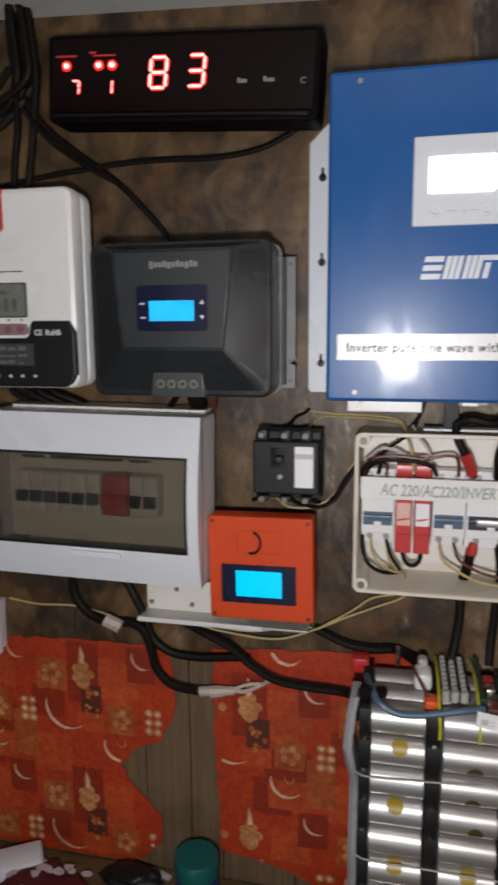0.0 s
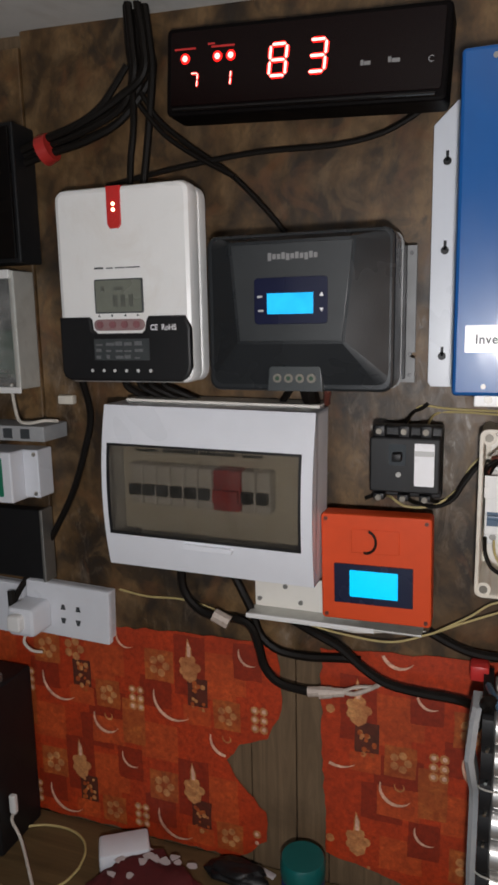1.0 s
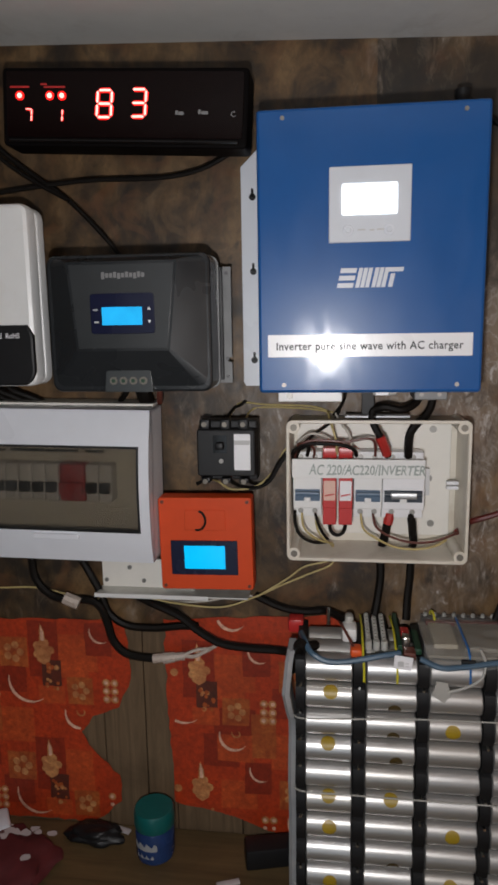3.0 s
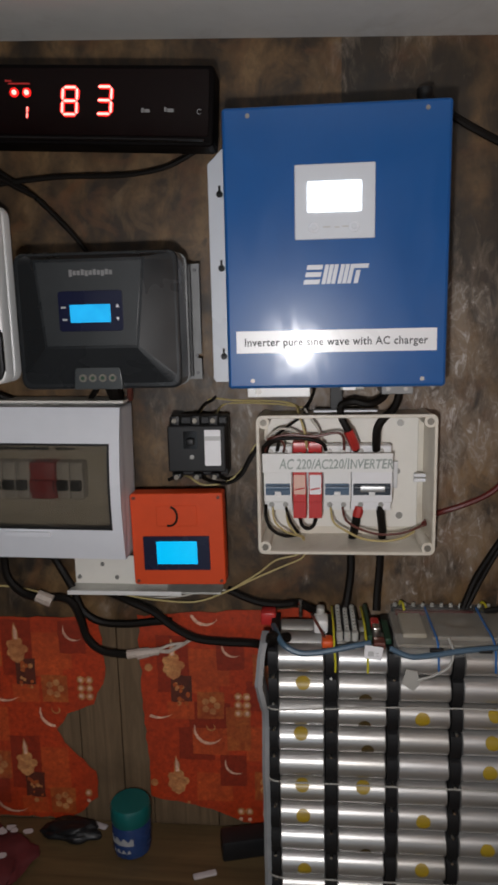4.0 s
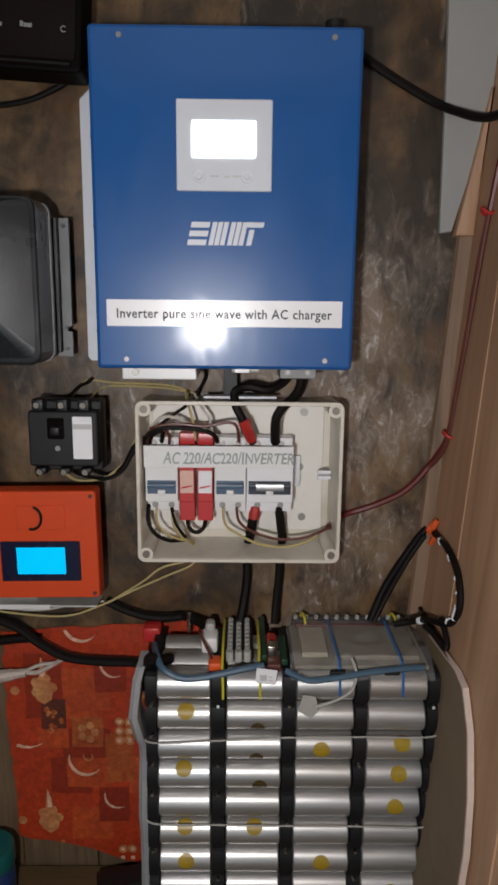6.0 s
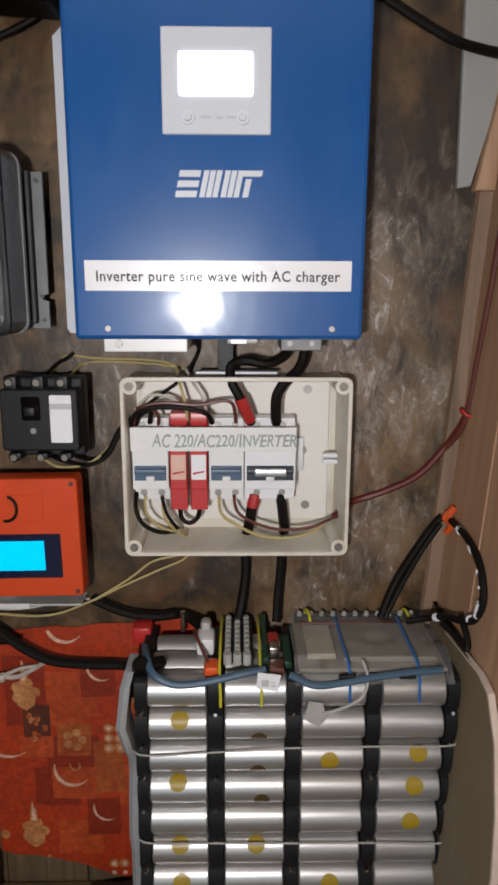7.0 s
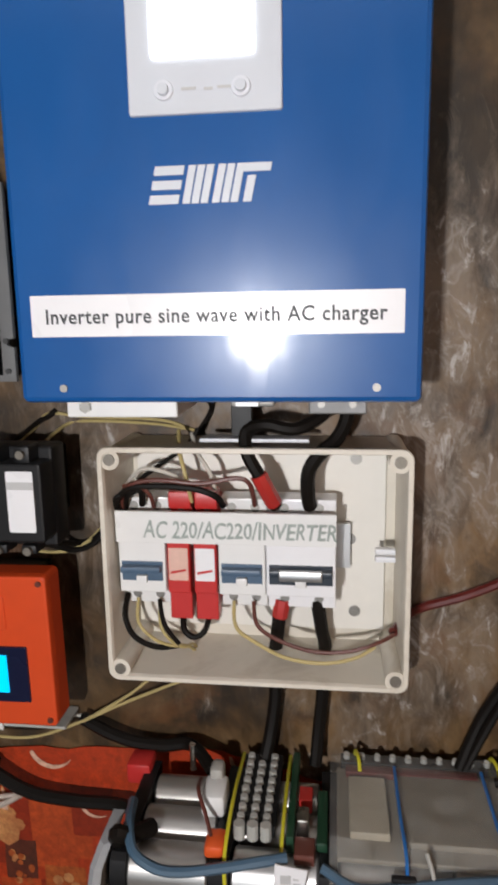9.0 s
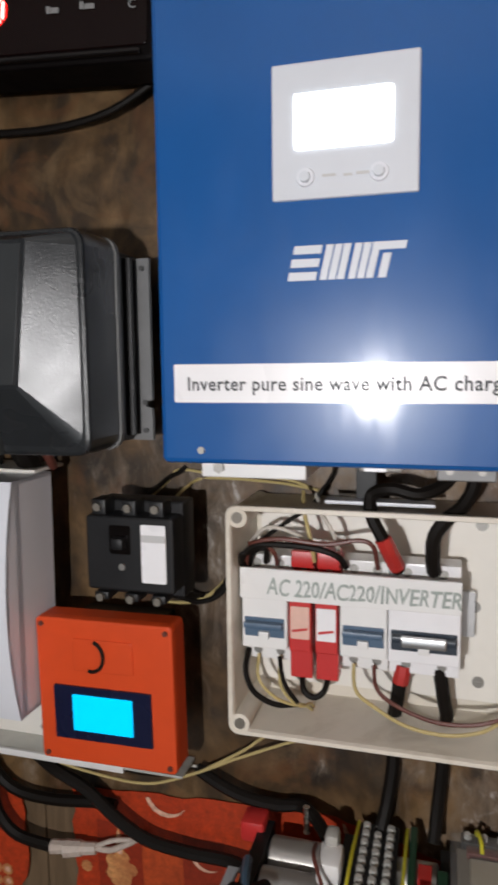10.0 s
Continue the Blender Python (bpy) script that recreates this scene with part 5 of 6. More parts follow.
wall_cable("battery_cable", [(-0.225, 1.112, 1.075), (-0.19, 1.103), (-0.158, 1.088), (-0.130, 1.066), (-0.10, 1.05), (-0.06, 1.045), (-0.015, 1.043), (0.02, 1.05, 1.03), (0.045, 1.08, 1.0)], 0.0056, "cable", "thick black battery cable towards the battery", 1.062)
# the joint: crumpled tape wound unevenly, with a frayed tail
for a, b, r in (((-0.198, 1.066, 1.021), (-0.181, 1.066, 1.024), 0.0068), ((-0.184, 1.065, 1.0225), (-0.168, 1.067, 1.0245), 0.0082), ((-0.171, 1.066, 1.0245), (-0.154, 1.069, 1.0255), 0.0062)):
    solo("joint_tape", rod(a, b, r, 9, r * 0.86), M["tape"], "crumpled off-white tape round the cable joint", "tape", "joint tape", base=a)
wall_cable("cable_joint", [(-0.156, 1.026, 1.069), (-0.142, 1.024, 1.072), (-0.127, 1.030, 1.075), (-0.108, 1.040, 1.08)], 0.0028, "tape", "frayed pale cable end")
wall_cable("cable_joint", [(-0.156, 1.027, 1.069), (-0.138, 1.033, 1.074), (-0.118, 1.034, 1.078)], 0.0022, "tape", "frayed pale cable end")
wall_cable("black_lead", [(-0.055, 1.117, 1.074), (-0.03, 1.107), (-0.008, 1.100), (0.018, 1.098), (0.042, 1.100), (0.066, 1.103, 1.035)], 0.0052, "cable", "black lead above the battery", 1.07)
solo("cable_tie", rod((-0.318, 1.055, 1.112), (-0.298, 1.056, 1.103), 0.0088, 9), M["tape"], "pale tape round the battery cables", "cable tie", "cable ties", base=(-0.308, 1.056, 1.107))
# under the controllers
for i, x in enumerate((-0.425, -0.405, -0.39, -0.372)):
    wall_cable("controller_lead", [(x, 1.415, 1.05), (x + 0.004, 1.402, 1.045), (x + 0.016 + 0.003 * i, 1.392, 1.05), (x + 0.03 + 0.004 * i, 1.383, 1.06)], 0.0042, "cable", "black lead under the white controller", group="controller leads")
wall_cable("controller_lead", [(-0.206, 1.41, 1.04), (-0.212, 1.397, 1.04), (-0.225, 1.384, 1.055)], 0.0035, "cable", "black lead under the dark controller", group="controller leads")
wall_cable("controller_lead", [(-0.188, 1.41, 1.035), (-0.188, 1.40, 1.035), (-0.188, 1.384, 1.05)], 0.010, "cable", "broad black leads under the dark controller", group="controller leads")
wall_cable("controller_lead", [(-0.168, 1.41, 1.04), (-0.168, 1.398, 1.04), (-0.172, 1.384, 1.055)], 0.004, "brown_wire", "dark red lead under the dark controller", group="controller leads")
wall_cable("black_lead", [(-0.499, 1.42, 1.06), (-0.50, 1.36), (-0.512, 1.31), (-0.535, 1.25), (-0.57, 1.19), (-0.605, 1.14), (-0.618, 1.10, 1.05), (-0.612, 1.085, 1.035)], 0.0045, "cable", "black lead sagging to the power socket")
# the bundle at the top
kb = random.Random(21)
for i in range(7):
    dx, dy = 0.0135 * math.cos(i * 0.9), 0.011 * math.sin(i * 0.9)
    way = [(-0.398 + dx + kb.uniform(-0.003, 0.003) + 0.002 * j, z, 1.066 + dy * (1 - 0.15 * j)) for j, z in enumerate((1.835, 1.79, 1.758))]
    if i in (0, 3):
        way += [(-0.396 + dx * 0.8, 1.705, 1.064), (-0.401 + dx * 0.8, 1.665, 1.062), (-0.405 + dx * 0.6, 1.615, 1.058)]
    else:
        drop = -0.012 + 0.0042 * i + kb.uniform(-0.002, 0.002)
        way += [(-0.424, 1.722 + drop, 1.064 + 0.005 * (i % 3)), (-0.474, 1.702 + drop * 0.9, 1.063 + 0.005 * (i % 3)), (-0.53, 1.690 + drop * 0.7, 1.062 + 0.005 * (i % 3)), (-0.62, 1.672 + drop * 0.6, 1.063 + 0.005 * (i % 3)), (-0.75, 1.66 + drop, 1.064)]
    wall_cable("trunk_cable", way, kb.uniform(0.0040, 0.0056), "cable", "black cable hanging in a bundle from the ceiling", group="bundled cables")
wall_cable("trunk_cable", [(-0.41, 1.77), (-0.45, 1.728), (-0.50, 1.706)], 0.004, "cable", "thin black cable along the bundle", 1.062)
wall_cable("black_lead", [(-0.395, 1.74), (-0.372, 1.706), (-0.33, 1.672), (-0.285, 1.64), (-0.245, 1.60), (-0.222, 1.572), (-0.21, 1.55)], 0.0031, "cable", "black lead down to the dark controller", 1.066)
wall_cable("black_lead", [(-0.395, 1.725), (-0.365, 1.69), (-0.325, 1.662), (-0.28, 1.637)], 0.0028, "cable", "black lead from the bundle", 1.06)
wall_cable("black_lead", [(-0.445, 1.640), (-0.39, 1.648), (-0.33, 1.655), (-0.25, 1.661), (-0.17, 1.660), (-0.12, 1.666), (-0.085, 1.680), (-0.06, 1.696)], 0.0030, "cable", "black lead under the wall clock", 1.064)
solo("cable_tie", rod((-0.5335, 1.0655, 1.6885), (-0.5205, 1.0655, 1.6925), 0.0185, 14, 0.017), M["red_tape"], "red-orange tape round the cable bundle", "cable tie", "cable ties", base=(-0.527, 1.066, 1.69))
# to the east
wall_cable("black_lead", [(0.20, 1.735, 1.07), (0.226, 1.72), (0.262, 1.698), (0.302, 1.677), (0.325, 1.660, 1.06), (0.345, 1.648, 1.03), (0.362, 1.648, 0.98)], 0.0046, "cable", "black lead running to the side wall")
wall_cable("red_black_lead", [(0.204, 1.219, 1.05), (0.225, 1.222), (0.262, 1.235), (0.297, 1.253), (0.325, 1.285), (0.338, 1.32, 1.068), (0.343, 1.37, 1.06), (0.346, 1.43, 1.05), (0.350, 1.50, 1.042), (0.354, 1.55, 1.035), (0.359, 1.62, 1.02), (0.366, 1.70, 1.0)], 0.0038, "lead_red", "red and black wrapped lead up the corner")
wall_cable("red_black_lead", [(0.297, 1.250), (0.322, 1.278), (0.336, 1.312, 1.066), (0.3405, 1.37, 1.057), (0.344, 1.43, 1.047), (0.348, 1.50, 1.037), (0.352, 1.56, 1.028)], 0.0028, "brown_wire", "dark lead twisted with the red one")
for p in ((0.338, 1.062, 1.325), (0.352, 1.03, 1.56)):
    solo("cable_tie", tube([(p[0] + 0.007 * math.cos(a), p[1] + 0.007 * math.sin(a), p[2] + 0.003 * math.cos(2 * a)) for a in [i * 0.524 for i in range(13)]], 0.0018), M["red_tape"], "red tie round the corner lead", "cable tie", "cable ties", base=p)
wall_cable("black_lead", [(0.258, 1.10, 1.06), (0.275, 1.135), (0.295, 1.172), (0.315, 1.203), (0.322, 1.21)], 0.0042, "cable", "black lead slanting up to the corner tie", 1.072)
wall_cable("black_lead", [(0.263, 1.10, 1.06), (0.281, 1.136), (0.300, 1.174), (0.318, 1.204)], 0.0034, "cable", "black lead slanting up to the corner tie", 1.066)
solo("cable_tie", tube([(0.326, 1.066, 1.195), (0.328, 1.060, 1.205), (0.325, 1.058, 1.215), (0.330, 1.060, 1.224), (0.322, 1.062, 1.212), (0.334, 1.062, 1.206)], 0.0036), M["orange_tie"], "bright orange tie knot at the corner", "cable tie", "cable ties", base=(0.327, 1.066, 1.195))
loop = [(0.325, 1.213, 1.05), (0.325, 1.213, 1.00), (0.325, 1.202, 0.963), (0.324, 1.178, 0.944), (0.322, 1.155, 0.950), (0.319, 1.140, 0.972), (0.312, 1.126, 1.01), (0.300, 1.114, 1.03), (0.28, 1.108, 1.035)]
wall_cable("striped_lead", loop, 0.0036, "cable", "black taped lead looping beside the battery")
for a, b, f0, f1 in ((0, 1, 0.5, 0.62), (1, 2, 0.35, 0.5), (2, 3, 0.2, 0.32), (2, 3, 0.7, 0.78), (3, 4, 0.3, 0.95), (4, 5, 0.5, 0.6), (6, 7, 0.4, 0.55)):
    pa, pb = Vector((loop[a][0], loop[a][2], loop[a][1])), Vector((loop[b][0], loop[b][2], loop[b][1]))
    solo("lead_tag", rod(pa.lerp(pb, f0), pa.lerp(pb, f1), 0.0042, 10), M["label"], "white tape tag on the black lead", "tag", "lead tags", base=pa)
wall_cable("striped_lead", [(0.319, 1.140, 0.985), (0.320, 1.125, 0.965), (0.318, 1.118, 0.96), (0.313, 1.121, 0.985), (0.306, 1.124, 1.0)], 0.0032, "cable", "black taped lead behind the beige board")

# ---- the battery pack ----


def battery():
    c = thing("battery_pack", (0.16, 1.01, BENCH), "battery pack of bare aluminium cells in black holders", "battery")
    cols = ((0.0185, 0.0755), (0.0905, 0.1505), (0.1645, 0.2265), (0.2405, 0.3025))
    pitch, r, top = 0.0353, 0.0166, 1.0715
    bm = bmesh.new()
    prof = [(-0.5, 0.0), (-0.5, 0.86), (-0.485, 0.97), (-0.47, 1.0), (0.47, 1.0), (0.485, 0.97), (0.5, 0.86), (0.5, 0.0)]
    n = 28
    rings = [[bm.verts.new((a * 0.062, b * r * math.cos(2 * math.pi * k / n), b * r * math.sin(2 * math.pi * k / n))) for k in range(n)] for a, b in prof[1:-1]]
    for a, b in zip(rings, rings[1:]):
        for k in range(n):
            bm.faces.new((a[k], a[(k + 1) % n], b[(k + 1) % n], b[k]))
    bm.faces.new(rings[0]), bm.faces.new(rings[-1])
    mesh = finish("cell", bm, M["can"])
    k = random.Random(8)
    for ci, (x0, x1) in enumerate(cols):
        for row in range(10):
            for deep in range(3):
                if deep and row > 1:
                    continue
                ob = new("cell", mesh)
                ob.parent = c
                ob.location = Vector(((x0 + x1) / 2 + k.uniform(-0.0006, 0.0006), 0.9718 + pitch * deep, top - pitch * row)) - BASE[c]
                ob.rotation_euler = (k.uniform(0, 6.28), 0, k.uniform(-0.004, 0.004))
                ob.scale = ((x1 - x0) / 0.062, 1, 1)
    # holders: black combs between the columns, each with a row of rings
    for x, w in ((0.0125, 0.011), (0.083, 0.0135), (0.1575, 0.0125), (0.2335, 0.0125), (0.3085, 0.011)):
        bm = bmesh.new()
        pts = []
        for row in range(10):
            z = top - pitch * row
            pts += [(0.9575, z + 0.0145), (0.9548, z + 0.006), (0.9548, z - 0.006), (0.9575, z - 0.0145), (0.9625, z - pitch / 2)]
        pts = pts + [(1.062, BENCH + 0.001), (1.062, 1.089), (0.9625, 1.089)]
        va = [bm.verts.new((x - w / 2, y, z)) for y, z in pts]
        vb = [bm.verts.new((x + w / 2, y, z)) for y, z in pts]
        bm.faces.new(va), bm.faces.new(vb)
        for i in range(len(pts)):
            j = (i + 1) % len(pts)
            bm.faces.new((va[i], va[j], vb[j], vb[i]))
        h = part("cell_holder", bm, M["black"], c, "black plastic cell holder")
        for row in range(0, 10):
            z = top - pitch * (row + 0.5)
            if k.random() < 0.75:
                part("spot_weld", rod((x + k.uniform(-0.002, 0.002), 0.963, z + k.uniform(-0.003, 0.003)), (x, 0.9545, z), 0.0017, 8), M["screw"], h)
    core = part("core", box(0.02, 0.30, 0.99, 1.058, BENCH + 0.001, 1.03), M["black"], c)
    # round amber stickers, on the cans
    for ci, row, dx, ang, m in ((0, 1, 0.002, 50, "amber"), (0, 3, -0.001, 58, "amber"), (0, 5, 0.0, 55, "amber"), (0, 6, 0.001, 30, "amber"), (0, 8, 0.002, 10, "amber"),
                                (1, 1, 0.004, -18, "amber_dark"), (1, 2, 0.003, -18, "amber_dark"), (1, 3, 0.007, -8, "amber_dark"), (1, 5, 0.002, 55, "amber"), (1, 7, 0.006, -20, "amber_dark"),
                                (2, 2, -0.003, 20, "amber"), (2, 6, 0.001, 25, "amber"), (2, 8, 0.001, 30, "amber"), (3, 2, 0.007, 45, "amber"), (3, 3, 0.005, 40, "amber"), (3, 4, 0.003, 25, "amber"), (3, 7, 0.004, 20, "amber")):
        x = (cols[ci][0] + cols[ci][1]) / 2 + dx
        bm = bmesh.new()
        ring = []
        rad = 0.0088 if m == "amber" else 0.0078
        cyl = r + 0.0004
        grid = 6
        vs = {}
        for i in range(-grid, grid + 1):
            for j in range(-grid, grid + 1):
                u, v = i / grid, j / grid
                # square to disc
                du, dv = u * math.sqrt(1 - v * v / 2) * rad, v * math.sqrt(1 - u * u / 2) * rad
                a = radians(ang - 14) + dv / cyl
                vs[i, j] = bm.verts.new((x + du, 0.9718 - cyl * math.cos(a), top - pitch * row + cyl * math.sin(a)))
        for i in range(-grid, grid):
            for j in range(-grid, grid):
                bm.faces.new((vs[i, j], vs[i + 1, j], vs[i + 1, j + 1], vs[i, j + 1]))
        part("sticker", bm, M[m], c, "round amber sticker")
    # pale straps round the pack
    for z, tilt in ((1.018, 0.010), (0.914, -0.003), (0.778, 0.0)):
        way = [(0.004, 0.975, z - tilt * 0.6), (0.012, 0.9525, z - tilt * 0.5), (0.08, 0.9515, z - tilt * 0.2), (0.155, 0.9518, z + tilt * 0.2), (0.235, 0.9518, z + tilt * 0.3), (0.31, 0.952, z + tilt * 0.4), (0.317, 0.975, z + tilt * 0.4)]
        part("strap", tube(way, 0.001, 6), M["tie"], c, "pale plastic strap")
    part("paper_tag", prism([(0.166, 1.052), (0.180, 1.043), (0.188, 1.052), (0.184, 1.068), (0.171, 1.07)], 0.9505, 0.9515), M["tie"], c, "crumpled tape tag")
    part("sense_lead", tube([(0.184, 0.949, 1.058), (0.205, 0.948, 1.066), (0.221, 0.948, 1.078), (0.225, 0.952, 1.095), (0.222, 0.965, 1.104)], 0.0016, 6), M["tie"], c, "pale sense lead")


battery()


def management_board():
    c = thing("battery_board", (0.2, 1.01, 1.09), "wrapped battery management board lying on the battery pack", "circuit board")
    z = 1.0895
    part("board", box(0.163, 0.305, 0.968, 1.062, z, z + 0.004, 0.0008), M["warm_grey"], c)
    part("component", box(0.172, 0.2, 0.985, 1.045, z + 0.004, z + 0.010, 0.001), M["beige_pad"], c, "beige paper pad")
    part("component", box(0.207, 0.298, 0.98, 1.05, z + 0.004, z + 0.009, 0.001), M["warm_grey"], c, "warm grey cover")
    part("red_component", box(0.170, 0.272, 1.050, 1.0595, z + 0.004, z + 0.0095, 0.001), M["lead_red"], c)
    part("connector", box(0.166, 0.300, 1.061, 1.073, z - 0.002, z + 0.010, 0.001), M["black"], c, "black pin connector")
    for i in range(11):
        x = 0.171 + 0.0122 * i
        part("pin", rod((x, 1.067, z + 0.008), (x, 1.066, z + 0.0145), 0.0032, 8, 0.0022), M["galvanised"], c)
    # loose clear wrap, rumpled
    bm = bmesh.new()
    nx, ny = 26, 16
    vs = [[None] * (ny + 1) for _ in range(nx + 1)]
    for i in range(nx + 1):
        for j in range(ny + 1):
            x, y = 0.158 + 0.150 * i / nx, 0.953 + 0.114 * j / ny
            h = 0.0135 + 0.004 * noise.noise(Vector((x * 60, y * 60, 1.0)))
            if j < 3:
                h -= (3 - j) * 0.0058
                y += 0.001 * noise.noise(Vector((x * 90, 0, 2.0)))
            vs[i][j] = bm.verts.new((x, y, z + h))
    for i in range(nx):
        for j in range(ny):
            bm.faces.new((vs[i][j], vs[i + 1][j], vs[i + 1][j + 1], vs[i][j + 1]))
    part("clear_wrap", bm, M["film"], c, "rumpled clear plastic wrap")
    for x in (0.2075, 0.273):
        part("band", tube([(x, 1.05, z + 0.016), (x, 1.0, z + 0.0155), (x + 0.001, 0.966, z + 0.013), (x + 0.001, 0.953, z + 0.002), (x + 0.002, 0.9525, z - 0.022)], 0.0013, 6), M["blue_wire"], c, "blue tie band")
    part("lead", tube([(0.153, 0.958, z + 0.004), (0.175, 0.95, z - 0.002), (0.2, 0.95, z + 0.0), (0.23, 0.951, z + 0.005), (0.26, 0.953, z + 0.008), (0.296, 0.957, z + 0.009)], 0.0034, 8), M["slate"], c, "blue-grey lead along the edge")
    for x in (0.178, 0.284):
        part("yellow_tie", tube([(x, 1.076, z - 0.002), (x, 1.068, z + 0.016), (x + 0.002, 1.055, z + 0.018), (x + 0.003, 1.048, z + 0.012)], 0.0015, 6), M["yellow_band"], c, "yellow tie band")
    for x in (0.206, 0.236, 0.262):
        part("dark_mark", box(x - 0.008, x + 0.008, 0.9495, 0.954, z + 0.0035, z + 0.0075, 0.001), M["black"], c)


management_board()


def heat_sink():
    c = thing("pin_heat_sink", (0.118, 1.02, 1.09), "finned aluminium block with yellow bands on the battery", "heat sink")
    z = 1.0895
    part("body", box(0.0888, 0.1195, 0.985, 1.068, z, z + 0.008, 0.001), M["black"], c)
    for i in range(3):
        x = 0.0942 + 0.0095 * i
        for j in range(8):
            y = 0.992 + 0.0098 * j
            part("pin", rod((x, y, z + 0.007), (x, y, z + 0.0125), 0.0033, 8, 0.0027), M["galvanised"], c)
        part("front_fin", rod((x, 0.983, z + 0.001), (x, 0.983, z + 0.0125), 0.0041, 10), M["galvanised"], c)
    for x in (0.087, 0.1255):
        part("band", tube([(x, 1.07, z + 0.006), (x, 1.02, z + 0.0135), (x, 0.985, z + 0.0125), (x, 0.96, z + 0.003), (x + 0.001, 0.9535, z - 0.012), (x + 0.001, 0.953, z - 0.026)], 0.0014, 6), M["yellow_band"], c, "yellow tie band")
    part("side_component", box(0.135, 0.143, 0.985, 1.0, z, z + 0.016, 0.001), M["screw"], c)
    part("side_component", box(0.135, 0.145, 1.012, 1.028, z, z + 0.011, 0.001), M["red_tape"], c)
    part("side_component", box(0.134, 0.148, 0.962, 0.98, z, z + 0.008, 0.001), M["brown_wire"], c)
    part("circuit_strip", box(0.128, 0.1335, 0.972, 1.066, z, z + 0.013, 0.001), M["pcb"], c, "green circuit strip")
    part("circuit_strip", box(0.149, 0.1565, 0.975, 1.03, z, z + 0.007, 0.001), M["pcb"], c, "green circuit strip")


heat_sink()

tag = thing("paper_tag", (0.133, 0.955, 1.083), "small white printed paper tag on the battery", "tag")
part("paper", prism([(0.1215, 1.085), (0.1415, 1.0825), (0.144, 1.0985), (0.1225, 1.1015)], 0.9485, 0.9495), M["label"], tag)
part("print", bars([(0.126, 0.133, 1.0875, 1.094), (0.1345, 0.1395, 1.0875, 1.0885), (0.1345, 0.1385, 1.091, 1.092)], 0.948), M["grey_print"], tag)

plug = thing("cell_connector", (0.075, 1.02, 1.088), "white connector with orange tape and grey lead", "connector")
part("housing", box(0.0625, 0.081, 1.0, 1.028, 1.0885, 1.107, 0.004), M["white"], plug)
part("glue_lump", box(0.066, 0.077, 1.02, 1.036, 1.100, 1.115, 0.004), M["tie"], plug, "milky lump of hot glue")
part("orange_tape", box(0.072, 0.086, 0.962, 0.982, 1.0885, 1.0985, 0.003), M["orange_tie"], plug, "orange tape wrap")
part("lead", tube([(0.012, 1.0, 1.10), (0.018, 0.97, 1.104), (0.026, 0.953, 1.098), (0.042, 0.949, 1.0905), (0.06, 0.949, 1.0895), (0.085, 0.951, 1.093), (0.11, 0.953, 1.098), (0.13, 0.957, 1.10)], 0.0036, 8), M["slate"], plug, "slate grey lead")
part("lead", tube([(0.060, 1.02, 1.107), (0.062, 1.0, 1.112), (0.070, 0.985, 1.104), (0.077, 0.97, 1.096)], 0.0016, 6), M["brown_wire"], plug)
wire("black_wire", [(0.0, 1.0, 1.05), (0.008, 0.975, 1.085), (0.012, 0.962, 1.104), (0.02, 0.968, 1.098), (0.03, 0.985, 1.092)], 0.0062, "cable", "black lead bent over the pack edge", "wall cables")
solo("red_terminal", box(-0.008, 0.0125, 1.045, 1.068, 1.078, 1.096, 0.003), M["red"], "red terminal cover behind the battery cells", "terminal", base=(0.002, 1.056, 1.078))
solo("terminal_stud", rod((0.045, 1.06, 1.085), (0.045, 1.06, 1.108), 0.0028, 10), M["screw"], "bright terminal stud on the battery", "stud", base=(0.045, 1.06, 1.089))

# grey foam sheet along the pack, its front edge bowed
bm = bmesh.new()
prof = [(1.094, 0.962), (1.086, 0.947), (1.05, 0.936), (1.02, 0.948), (1.0, 0.962), (0.985, 0.966), (0.96, 0.958), (0.92, 0.954), (0.895, 0.961), (0.85, 0.962), (0.80, 0.958), (BENCH + 0.001, 0.962)]
for z, y in prof:
    for x, dy in ((0.0065, 0.003), (0.0015, 0.0), (-0.0025, 0.004), (-0.0025, 0.035), (0.0065, 0.035)):
        bm.verts.new((x - 0.006 * max(0, (0.955 - y) / 0.02), y + dy, z))
bm.verts.ensure_lookup_table()
for i in range(len(prof) - 1):
    for k in range(5):
        a, b = i * 5 + k, i * 5 + (k + 1) % 5
        bm.faces.new((bm.verts[a], bm.verts[b], bm.verts[b + 5], bm.verts[a + 5]))
bm.faces.new([bm.verts[k] for k in range(5)])
bm.faces.new([bm.verts[(len(prof) - 1) * 5 + k] for k in range(5)])
solo("foam_sheet", bm, M["foam"], "grey foam sheet lining the battery side", "foam sheet", base=(0, 1.0, BENCH))

